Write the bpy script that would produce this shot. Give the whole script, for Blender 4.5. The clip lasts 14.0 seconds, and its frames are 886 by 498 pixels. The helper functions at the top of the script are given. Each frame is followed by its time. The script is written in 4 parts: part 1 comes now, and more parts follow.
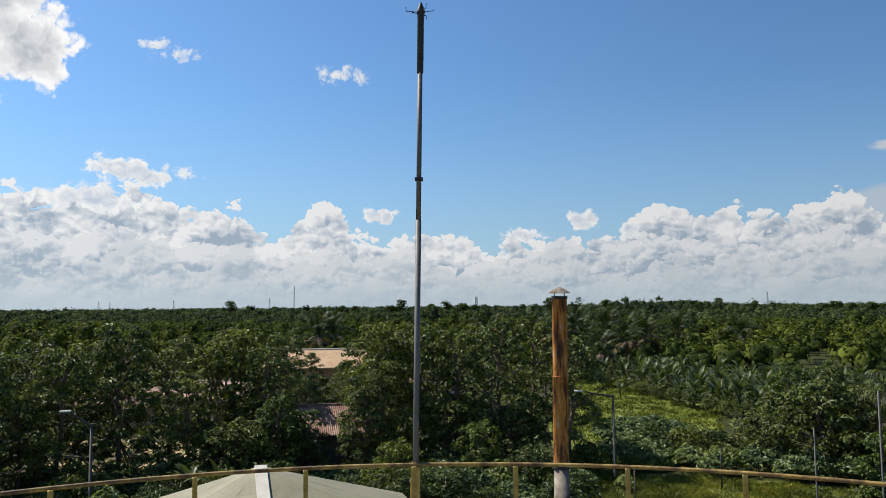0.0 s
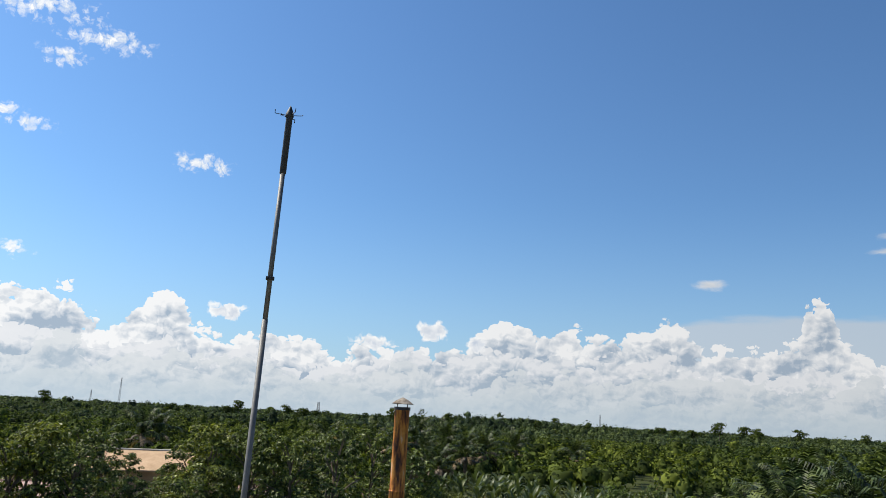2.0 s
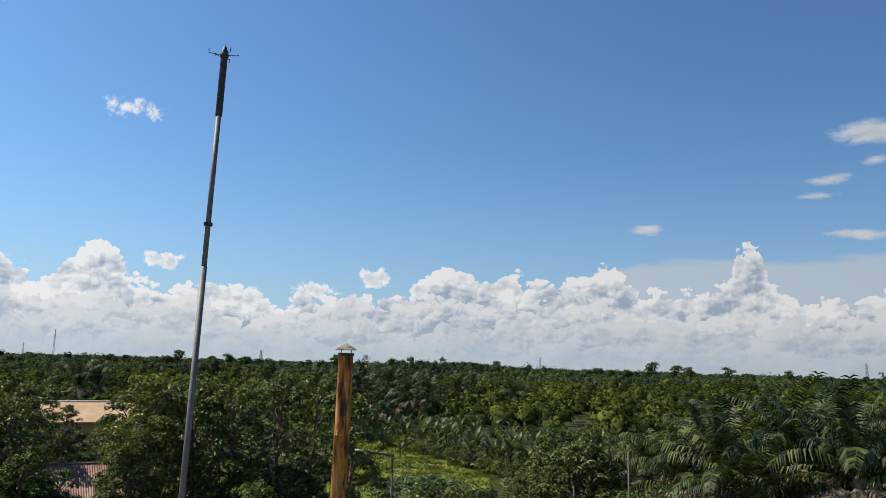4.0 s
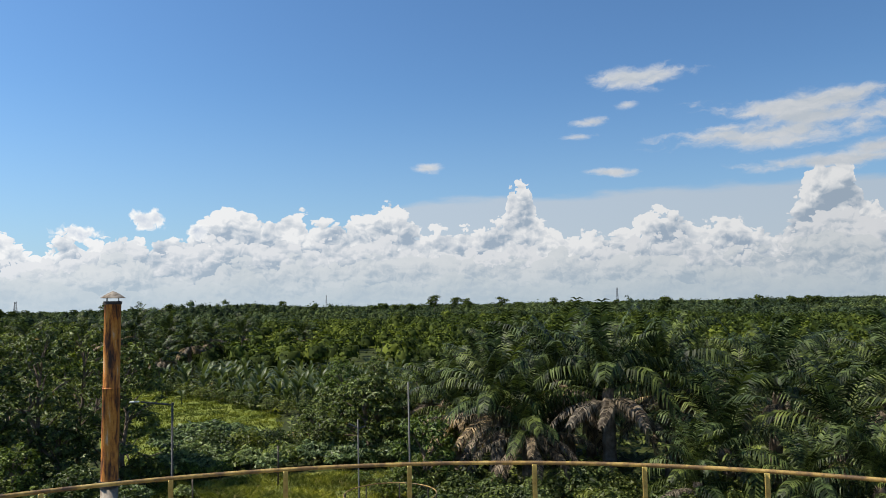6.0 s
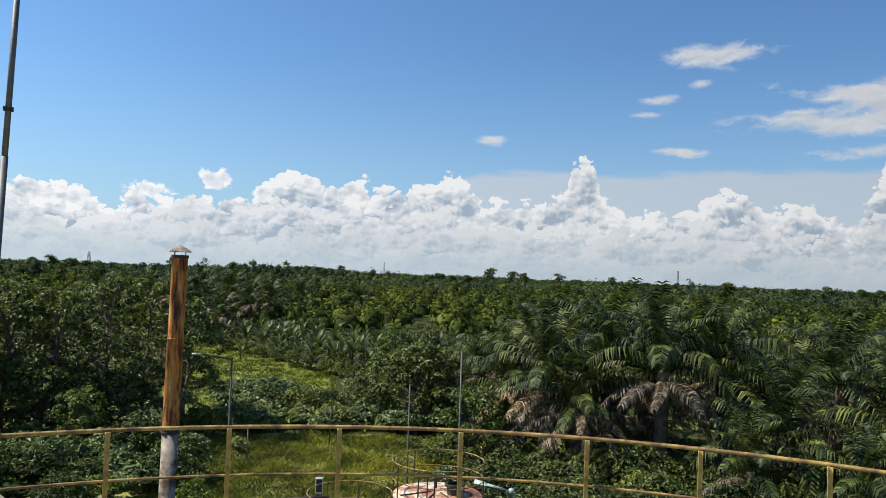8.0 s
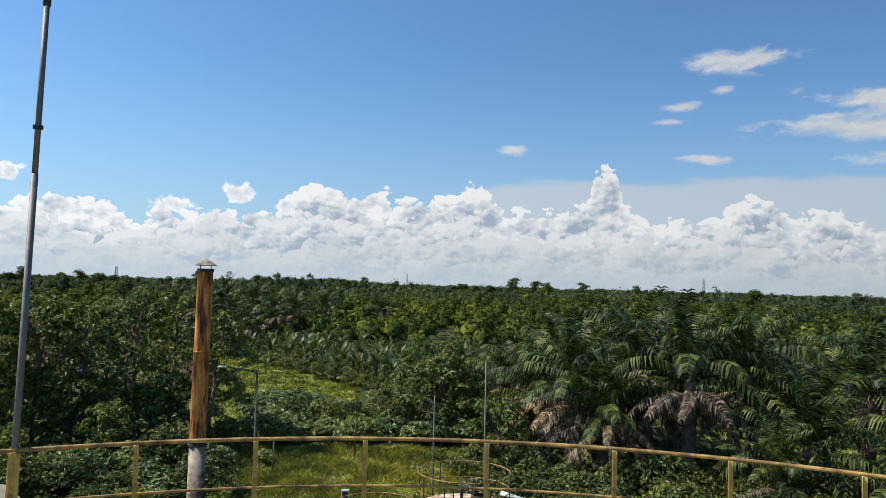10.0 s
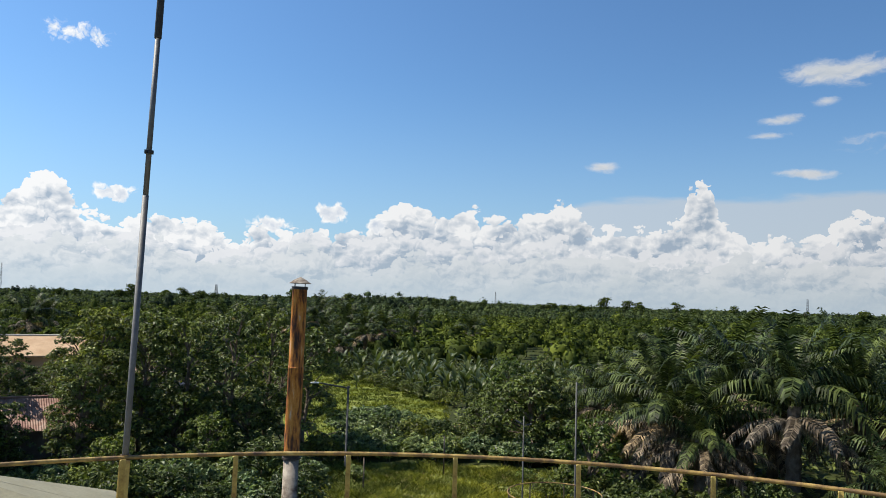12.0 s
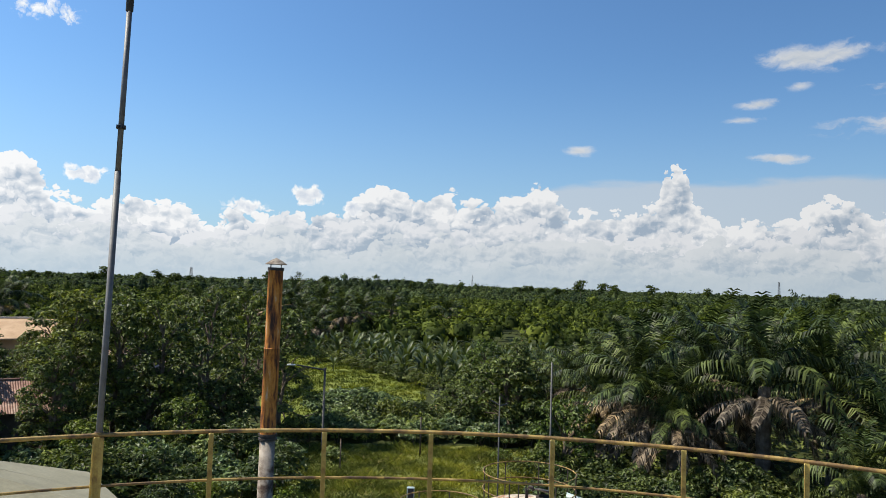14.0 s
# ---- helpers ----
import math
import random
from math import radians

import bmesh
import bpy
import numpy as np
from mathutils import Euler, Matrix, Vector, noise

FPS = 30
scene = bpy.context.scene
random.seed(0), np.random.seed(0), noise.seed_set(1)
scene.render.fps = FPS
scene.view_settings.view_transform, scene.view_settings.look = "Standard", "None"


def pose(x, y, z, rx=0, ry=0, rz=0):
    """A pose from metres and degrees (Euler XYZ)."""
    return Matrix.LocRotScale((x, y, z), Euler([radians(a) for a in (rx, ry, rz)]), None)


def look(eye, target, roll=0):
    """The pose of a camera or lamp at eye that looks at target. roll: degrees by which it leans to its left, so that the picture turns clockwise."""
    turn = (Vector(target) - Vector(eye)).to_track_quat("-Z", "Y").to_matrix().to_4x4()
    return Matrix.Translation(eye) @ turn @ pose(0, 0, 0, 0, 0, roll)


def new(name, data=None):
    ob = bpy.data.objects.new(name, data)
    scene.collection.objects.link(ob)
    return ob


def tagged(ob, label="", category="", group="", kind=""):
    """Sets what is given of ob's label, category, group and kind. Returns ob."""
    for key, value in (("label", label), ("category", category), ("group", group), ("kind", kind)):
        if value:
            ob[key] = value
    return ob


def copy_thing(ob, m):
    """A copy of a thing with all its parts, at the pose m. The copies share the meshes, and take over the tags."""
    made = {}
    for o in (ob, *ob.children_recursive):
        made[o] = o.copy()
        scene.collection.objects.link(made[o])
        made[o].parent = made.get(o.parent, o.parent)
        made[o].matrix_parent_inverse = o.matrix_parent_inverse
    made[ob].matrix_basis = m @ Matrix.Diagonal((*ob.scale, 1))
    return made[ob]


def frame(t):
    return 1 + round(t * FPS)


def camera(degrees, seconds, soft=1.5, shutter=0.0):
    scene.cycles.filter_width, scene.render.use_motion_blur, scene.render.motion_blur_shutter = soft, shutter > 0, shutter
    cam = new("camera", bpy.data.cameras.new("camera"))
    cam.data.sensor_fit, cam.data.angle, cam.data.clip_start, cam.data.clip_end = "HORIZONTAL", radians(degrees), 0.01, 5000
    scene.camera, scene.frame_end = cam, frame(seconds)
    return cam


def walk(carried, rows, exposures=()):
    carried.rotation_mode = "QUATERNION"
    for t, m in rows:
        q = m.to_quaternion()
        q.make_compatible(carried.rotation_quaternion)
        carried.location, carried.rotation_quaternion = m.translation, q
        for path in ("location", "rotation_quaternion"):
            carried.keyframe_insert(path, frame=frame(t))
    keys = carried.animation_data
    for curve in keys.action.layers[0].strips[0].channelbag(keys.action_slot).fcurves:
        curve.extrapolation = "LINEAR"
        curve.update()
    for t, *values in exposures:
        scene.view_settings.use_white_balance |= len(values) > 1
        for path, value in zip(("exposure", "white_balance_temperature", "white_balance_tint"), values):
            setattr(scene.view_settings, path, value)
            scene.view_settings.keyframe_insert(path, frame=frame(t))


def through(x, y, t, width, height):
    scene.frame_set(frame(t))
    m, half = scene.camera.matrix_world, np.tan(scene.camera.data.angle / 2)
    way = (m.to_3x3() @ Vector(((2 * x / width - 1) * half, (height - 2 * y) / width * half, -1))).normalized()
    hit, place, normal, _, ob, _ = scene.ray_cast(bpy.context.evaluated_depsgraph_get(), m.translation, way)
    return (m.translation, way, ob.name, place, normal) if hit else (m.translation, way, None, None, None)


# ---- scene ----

# ---- camera ----
EYE = 13.0
cam = camera(61.03, 14.0, soft=0.75)
PATH = [(0.0, -0.083, 0.036, 0.02, 0.0, 4.28, -0.46),
        (0.2, -0.099, -0.081, -0.007, 5.54, 6.12, -0.0),
        (0.5, -0.082, -0.01, 0.034, -9.23, 5.74, 2.39),
        (1.0, -0.022, 0.034, 0.022, -24.42, 6.66, 4.11),
        (1.5, -0.029, 0.081, 0.037, -17.29, 11.14, 2.58),
        (2.0, -0.07, -0.021, 0.031, -11.1, 12.61, 3.0),
        (2.5, -0.068, -0.073, 0.013, -10.08, 10.85, 1.96),
        (3.0, -0.062, -0.013, 0.025, -10.84, 8.19, 0.5),
        (3.2, -0.078, 0.011, 0.001, -11.15, 7.96, 0.51),
        (5.3, 0.005, -0.025, 0.038, -27.29, 9.43, 0.28),
        (5.5, 0.025, -0.075, 0.024, -28.66, 7.94, -0.54),
        (6.0, 0.063, -0.039, 0.04, -32.14, 4.12, -1.11),
        (6.5, 0.061, -0.023, 0.014, -27.47, 0.52, 0.46),
        (7.0, 0.033, -0.041, 0.02, -28.78, 2.24, 2.02),
        (7.2, 0.041, -0.03, 0.013, -27.91, 2.01, 2.62),
        (9.3, 0.06, 0.075, -0.007, -27.7, 2.42, 1.73),
        (9.5, 0.039, -0.002, -0.002, -27.11, 2.95, 2.08),
        (10.0, 0.049, 0.033, -0.004, -25.93, 2.69, 1.54),
        (10.5, 0.027, 0.01, -0.005, -20.89, 2.79, 1.67),
        (11.0, 0.037, 0.017, 0.003, -20.02, 2.72, 1.69),
        (11.5, 0.008, -0.019, -0.01, -19.14, 3.73, 2.44),
        (12.0, 0.028, 0.021, -0.016, -19.16, 3.92, 1.86),
        (12.5, 0.02, -0.01, -0.048, -20.13, 3.67, 1.89),
        (13.0, 0.045, 0.032, -0.088, -20.72, 3.58, 1.99),
        (13.5, 0.041, 0.008, -0.077, -20.82, 3.39, 1.98),
        (14.0, 0.035, 0.005, -0.07, -20.95, 2.67, 1.89)]
walk(cam, [(t, pose(x, y, EYE + z, 90 + pitch, 0, yaw) @ pose(0, 0, 0, 0, 0, roll)) for t, x, y, z, yaw, pitch, roll in PATH],
     exposures=[(0.0, 0.42), (0.5, 0.30), (1.0, 0.61), (1.5, 0.76), (2.0, 0.63), (2.5, 0.54), (3.0, 0.44), (5.5, 0.60), (6.5, 0.68), (14.0, 0.68)])


# ---- world: sky, clouds, sun ----
SUN_AZ, SUN_EL = -64.0, 51.0
world = bpy.data.worlds.new("sky")
scene.world = world
world.use_nodes = True
WT = world.node_tree
WT.nodes.clear()


def wn(kind):
    return WT.nodes.new(kind)


def plug(sock, v):
    if isinstance(v, (int, float)):
        sock.default_value = v
    elif isinstance(v, (tuple, list)):
        sock.default_value = v
    else:
        WT.links.new(v, sock)


def wm(op, a, b=0.0, c=0.0, clamp=False):
    n = wn("ShaderNodeMath")
    n.operation, n.use_clamp = op, clamp
    for s, v in zip(n.inputs, (a, b, c)):
        plug(s, v)
    return n.outputs[0]


def wstep(v, lo, hi):
    n = wn("ShaderNodeMapRange")
    n.interpolation_type = "SMOOTHSTEP"
    for s, x in zip(n.inputs, (v, lo, hi, 0.0, 1.0)):
        plug(s, x)
    return n.outputs[0]


def wmix(f, a, b):
    n = wn("ShaderNodeMix")
    n.data_type = "RGBA"
    plug(n.inputs[0], f)
    plug(n.inputs[6], a)
    plug(n.inputs[7], b)
    return n.outputs[2]


def wvec(x, y, seed=0.0):
    """A point of the sky's map; each seed moves to another stretch of the noise."""
    n = wn("ShaderNodeCombineXYZ")
    plug(n.inputs[0], wm("ADD", x, seed * 37.0) if not isinstance(x, float) else x + seed * 37.0)
    plug(n.inputs[1], wm("ADD", y, seed * 11.0) if not isinstance(y, float) else y + seed * 11.0)
    return n.outputs[0]


def wnoise(vec, scale, detail=5.0, rough=0.55):
    n = wn("ShaderNodeTexNoise")
    n.noise_dimensions = "2D"
    plug(n.inputs["Vector"], vec)
    plug(n.inputs["Scale"], scale)
    plug(n.inputs["Detail"], detail)
    plug(n.inputs["Roughness"], rough)
    return n.outputs[0]


def wbillow(vec, scale):
    """Rounded heaps on heaps: three sizes of domes."""
    total = None
    for k, part_of in ((1.0, 0.56), (2.3, 0.29), (5.1, 0.15)):
        n = wn("ShaderNodeTexVoronoi")
        n.voronoi_dimensions, n.feature = "2D", "F1"
        plug(n.inputs["Vector"], vec)
        plug(n.inputs["Scale"], scale * k)
        d = n.outputs["Distance"]
        dome = wm("MULTIPLY", wm("SUBTRACT", 1.0, wm("MULTIPLY", d, d)), part_of)
        total = dome if total is None else wm("ADD", total, dome)
    return total


sky = wn("ShaderNodeTexSky")
sky.sky_type, sky.sun_disc = "NISHITA", False
sky.sun_elevation, sky.sun_rotation = radians(SUN_EL), radians(SUN_AZ)
sky.altitude, sky.air_density, sky.dust_density, sky.ozone_density = 100.0, 1.15, 0.55, 2.2
SKY = 0.122
way = wn("ShaderNodeTexCoord").outputs["Generated"]
sep = wn("ShaderNodeSeparateXYZ")
plug(sep.inputs[0], way)
DX, DY, DZ = sep.outputs
AZ = wm("MULTIPLY", wm("ARCTAN2", DX, DY), 180 / math.pi)
EL = wm("MULTIPLY", wm("ARCSINE", DZ), 180 / math.pi)
warp = wnoise(wvec(AZ, EL, 3.0), 0.55, 4.0, 0.6)
warp2 = wnoise(wvec(AZ, EL, 9.0), 0.55, 4.0, 0.6)
WAZ = wm("ADD", AZ, wm("MULTIPLY", wm("SUBTRACT", warp, 0.5), 1.6))
WEL = wm("ADD", EL, wm("MULTIPLY", wm("SUBTRACT", warp2, 0.5), 1.1))


def curve_of(points, lo=-60.0, hi=80.0, top=12.0):
    n = wn("ShaderNodeFloatCurve")
    plug(n.inputs["Value"], wm("DIVIDE", wm("SUBTRACT", AZ, lo), hi - lo, clamp=True))
    c = n.mapping.curves[0]
    for a, e in points:
        c.points.new((a - lo) / (hi - lo), e / top)
    c.points[0].location = (0.0, points[0][1] / top)
    c.points[len(c.points) - 1].location = (1.0, points[-1][1] / top)
    n.mapping.update()
    return wm("MULTIPLY", n.outputs[0], top)


# cumulus tops along the horizon, degrees of azimuth and elevation
TOPS = [(-45, 8.0), (-31, 7.4), (-27, 7.8), (-23.5, 8.2), (-20, 7.2), (-18, 6.8), (-16.2, 7.4), (-14.6, 6.5), (-12.3, 5.5), (-10.8, 6.9), (-9.2, 7.8),
        (-7.5, 6.6), (-4.1, 5.0), (-1.5, 5.5), (2.0, 5.0), (4.1, 4.0), (5.9, 5.2), (7.3, 4.2), (9.0, 4.4), (13.4, 5.2), (16.5, 7.1), (18.7, 6.2),
        (20.8, 7.1), (22.8, 6.0), (25, 6.4), (27.7, 7.6), (29.4, 6.8), (31, 5.4), (33, 5.2), (36.4, 6.0), (37.3, 8.3), (38.1, 8.9), (38.9, 8.2),
        (39.8, 6.0), (43.9, 4.8), (46, 5.3), (48.9, 6.1), (51.5, 4.8), (53.5, 5.9), (55, 4.6), (57, 5.6), (58, 7.4), (60.1, 8.7), (61.3, 7.8), (62.5, 6.0), (70, 6.5)]
ENV = curve_of(TOPS)
haze = wm("POWER", wm("SUBTRACT", 1.0, wm("DIVIDE", wm("ABSOLUTE", EL), 17.0, clamp=True)), 1.8)
sky_col = wn("ShaderNodeVectorMath")
sky_col.operation = "SCALE"
tint = wmix(1.0, sky.outputs[0], (0.665, 0.935, 1.19, 1))
tint.node.blend_type = "MULTIPLY"
plug(sky_col.inputs[0], tint)
plug(sky_col.inputs["Scale"], SKY)
col = wmix(wm("MULTIPLY", haze, 0.72), sky_col.outputs[0], (0.44, 0.60, 0.80, 1))

# flat grey-white sheet behind the cumulus
sheet_top = curve_of([(-60, 0), (24, 0), (28, 6.8), (31, 7.9), (40, 8.0), (50, 8.2), (63, 8.0), (75, 8.5)])
sd = wm("ADD", wm("SUBTRACT", sheet_top, EL), wm("MULTIPLY", wm("SUBTRACT", wnoise(wvec(wm("MULTIPLY", AZ, 0.25), EL, 5.0), 0.8), 0.5), 1.2))
col = wmix(wm("MULTIPLY", wstep(sd, -0.15, 0.6), 0.78), col, (0.59, 0.66, 0.74, 1))


def rank(seed, env, scale, rise, dark, white, alpha, holes):
    """One rank of cumulus whose billowing tops follow env; lit from the upper left."""
    y = wm("MULTIPLY", WEL, 1.25)
    p = wvec(WAZ, y, seed)
    q = wvec(wm("ADD", WAZ, -0.20), wm("ADD", y, 0.34), seed)
    b, bl = wbillow(p, scale), wbillow(q, scale)
    big = wnoise(wvec(AZ, wm("MULTIPLY", EL, 1.6), seed + 5.0), 0.22, 3.0, 0.6)
    big2 = wnoise(wvec(wm("ADD", AZ, -0.9), wm("MULTIPLY", wm("ADD", EL, 0.9), 1.6), seed + 5.0), 0.22, 3.0, 0.6)
    d = wm("ADD", wm("SUBTRACT", env, EL), wm("MULTIPLY", wm("SUBTRACT", b, 0.78), rise))
    d = wm("ADD", d, wm("MULTIPLY", wm("SUBTRACT", big, 0.48), holes))
    a = wm("MULTIPLY", wstep(d, 0.0, 0.16), alpha)
    lit = wm("ADD", wm("MULTIPLY", wm("SUBTRACT", b, bl), 1.9), 0.52)
    lit = wm("ADD", lit, wm("MULTIPLY", wm("SUBTRACT", big, big2), 3.0))
    lit = wm("ADD", lit, wm("MULTIPLY", wm("SUBTRACT", 1.0, wstep(d, 0.0, 1.5)), 0.5), clamp=True)
    return a, wmix(lit, dark, white)


ranks = [(1.0, ENV, 0.66, 3.1, (0.38, 0.47, 0.58, 1), (0.90, 0.91, 0.92, 1), 1.0, 2.4),
         (21.0, wm("ADD", wm("MULTIPLY", ENV, 0.45), wm("MULTIPLY", wnoise(wvec(AZ, 0.0, 40.0), 0.13, 1.0), 3.2)), 0.85, 2.3, (0.39, 0.48, 0.58, 1), (0.79, 0.81, 0.84, 1), 0.95, 3.2),
         (47.0, wm("ADD", wm("MULTIPLY", ENV, 0.2), wm("MULTIPLY", wnoise(wvec(AZ, 0.0, 70.0), 0.17, 1.0), 4.0)), 1.0, 1.7, (0.42, 0.51, 0.60, 1), (0.70, 0.74, 0.77, 1), 0.85, 3.4),
         (83.0, wm("MULTIPLY", wnoise(wvec(AZ, 0.0, 90.0), 0.2, 1.0), 3.2), 1.3, 1.1, (0.49, 0.57, 0.65, 1), (0.65, 0.70, 0.73, 1), 0.7, 2.6)]
for r in ranks:
    a, c = rank(*r)
    col = wmix(a, col, c)
col = wmix(wm("MULTIPLY", wm("SUBTRACT", 1.0, wstep(EL, -0.5, 3.0)), 0.7), col, (0.49, 0.60, 0.69, 1))


def puff(blobs, seed, scale, rise, soft, dark, white, flat=1.0, grain=2.0):
    """Separate small clouds: (azimuth, elevation, half width, half height) each, broken up by noise."""
    global col
    d = None
    for a, e, rx, ry in blobs:
        u = wm("DIVIDE", wm("SUBTRACT", WAZ if flat == 1.0 else AZ, a), rx)
        v = wm("DIVIDE", wm("SUBTRACT", WEL if flat == 1.0 else EL, e), ry)
        k = wm("SUBTRACT", 1.0, wm("SQRT", wm("ADD", wm("MULTIPLY", u, u), wm("MULTIPLY", v, v))))
        k = wm("MULTIPLY", k, min(1.0, ry / 0.6) ** 0.5)
        d = k if d is None else wm("SMOOTH_MAX", d, k, 0.15)
    p = wvec(wm("MULTIPLY", WAZ, flat), WEL, seed)
    q = wvec(wm("MULTIPLY", wm("ADD", WAZ, -0.3), flat), wm("ADD", WEL, 0.35), seed)
    if flat == 1.0:
        b, bl = wbillow(p, scale), wbillow(q, scale)
    else:
        b, bl = wnoise(p, scale), wnoise(q, scale)
    f = wm("ADD", d, wm("MULTIPLY", wm("SUBTRACT", b, 0.76 if flat == 1.0 else 0.5), rise))
    lit = wm("ADD", wm("MULTIPLY", wm("SUBTRACT", b, bl), grain), wm("SUBTRACT", 1.0, wm("MULTIPLY", wstep(f, 0.15, 0.95), 0.75)), clamp=True)
    col = wmix(wstep(f, 0.0, soft), col, wmix(lit, dark, white))


puff([(-34.0, 18.4, 6.5, 4.6), (-29.2, 17.2, 3.2, 3.0), (-30.8, 20.2, 3.0, 2.4)], 5.0, 0.5, 1.2, 0.25, (0.42, 0.46, 0.52, 1), (1.05, 1.05, 1.05, 1), grain=1.2)
puff([(-21.5, 18.4, 1.0, 0.7), (-19.9, 18.0, 1.8, 0.5), (-9.2, 17.3, 0.75, 0.6), (-7.8, 17.3, 1.5, 0.6), (-6.2, 17.1, 0.8, 0.6), (-28.6, 19.6, 0.9, 0.7),
      (-15.3, 24.5, 3.0, 0.8), (-18.1, 22.7, 1.4, 0.65), (-20.5, 25.6, 3.8, 1.0)], 12.0, 1.3, 3.0, 1.3, (0.62, 0.72, 0.85, 1), (1, 1, 1, 1))
puff([(-23.2, 9.8, 2.6, 1.0), (-20.9, 9.4, 2.4, 0.8), (-25.0, 7.6, 4.5, 1.0), (-4.7, 6.7, 1.4, 0.65), (10.6, 6.25, 1.35, 0.75), (6.0, 5.2, 1.4, 0.7), (14.0, 5.4, 0.9, 0.6)],
     18.0, 0.8, 1.9, 0.5, (0.58, 0.65, 0.76, 1), (0.96, 0.97, 0.97, 1))
puff([(31.1, 10.3, 1.4, 0.5), (47.2, 16.2, 4.6, 1.05), (46.3, 14.3, 1.2, 0.45), (43.6, 13.2, 2.2, 0.36), (42.7, 12.2, 1.4, 0.28), (45.3, 9.5, 2.2, 0.36),
      (58.5, 13.2, 8.0, 1.0), (56.5, 11.4, 8.8, 1.2), (60.0, 12.2, 7.0, 1.2), (59.3, 9.1, 6.0, 0.7), (63.1, 9.8, 3.5, 0.7)], 30.0, 0.9, 2.0, 0.9,
     (0.58, 0.64, 0.71, 1), (0.78, 0.80, 0.83, 1), flat=0.3)
# the sky is brighter towards the sun
fade = wn("ShaderNodeMapRange")
for s_, x_ in zip(fade.inputs, (AZ, -35.0, 65.0, 1.18, 0.84)):
    plug(s_, x_)
shade = wn("ShaderNodeVectorMath")
shade.operation = "SCALE"
plug(shade.inputs[0], col)
plug(shade.inputs["Scale"], fade.outputs[0])
bg = wn("ShaderNodeBackground")
plug(bg.inputs["Color"], shade.outputs[0])
plug(bg.inputs["Strength"], 0.6)
WT.links.new(bg.outputs[0], wn("ShaderNodeOutputWorld").inputs[0])

sun = new("sun", bpy.data.lights.new("sun", "SUN"))
sun.data.energy, sun.data.angle, sun.data.color = 5.0, radians(0.55), (1.0, 0.93, 0.80)
sa, se = radians(SUN_AZ), radians(SUN_EL)
SUN_WAY = Vector((math.sin(sa) * math.cos(se), math.cos(sa) * math.cos(se), math.sin(se)))
sun.matrix_world = look(SUN_WAY * 60, (0, 0, 0))


# ---- materials ----
def mat(name):
    m = bpy.data.materials.new(name)
    m.use_nodes = True
    t = m.node_tree
    return m, t, t.nodes["Principled BSDF"]


def tex(t, kind, scale, detail=4.0, rough=0.6, coord="Object"):
    c = t.nodes.new("ShaderNodeTexCoord")
    n = t.nodes.new("ShaderNodeTexNoise" if kind == "noise" else "ShaderNodeTexVoronoi")
    t.links.new(c.outputs[coord], n.inputs["Vector"])
    n.inputs["Scale"].default_value = scale
    if kind == "noise":
        n.inputs["Detail"].default_value, n.inputs["Roughness"].default_value = detail, rough
    return n


def ramp(t, fac, stops):
    r = t.nodes.new("ShaderNodeValToRGB")
    e = r.color_ramp.elements
    e[0].position, e[0].color = stops[0][0], (*stops[0][1], 1)
    e[1].position, e[1].color = stops[-1][0], (*stops[-1][1], 1)
    for p, c in stops[1:-1]:
        e.new(p).color = (*c, 1)
    t.links.new(fac, r.inputs[0])
    return r.outputs[0]


def blend(t, f, a, b, kind="MIX"):
    n = t.nodes.new("ShaderNodeMix")
    n.data_type, n.blend_type = "RGBA", kind
    for s, v in ((n.inputs[0], f), (n.inputs[6], a), (n.inputs[7], b)):
        if isinstance(v, (int, float, tuple)):
            s.default_value = v
        else:
            t.links.new(v, s)
    return n.outputs[2]


def bump(t, b, height, strength=0.3, dist=0.02):
    n = t.nodes.new("ShaderNodeBump")
    n.inputs["Strength"].default_value, n.inputs["Distance"].default_value = strength, dist
    t.links.new(height, n.inputs["Height"])
    t.links.new(n.outputs[0], b.inputs["Normal"])


def surface(name, stops, scale, rough=0.6, metal=0.0, fine=30.0, relief=0.3, dist=0.01, coord="Object"):
    """A surface whose colour wanders along stops at one scale and is grained at a finer one."""
    m, t, b = mat(name)
    n1, n2 = tex(t, "noise", scale, 6.0, 0.65, coord), tex(t, "noise", fine, 3.0, 0.6, coord)
    c = ramp(t, n1.outputs[0], stops)
    t.links.new(blend(t, 0.35, c, ramp(t, n2.outputs[0], [(0.3, (0.35, 0.35, 0.35)), (0.7, (0.68, 0.68, 0.68))]), "OVERLAY"), b.inputs["Base Color"])
    b.inputs["Roughness"].default_value, b.inputs["Metallic"].default_value = rough, metal
    if rough > 0.84:
        b.inputs["Specular IOR Level"].default_value = 0.12
    bump(t, b, n2.outputs[0], relief, dist)
    return m


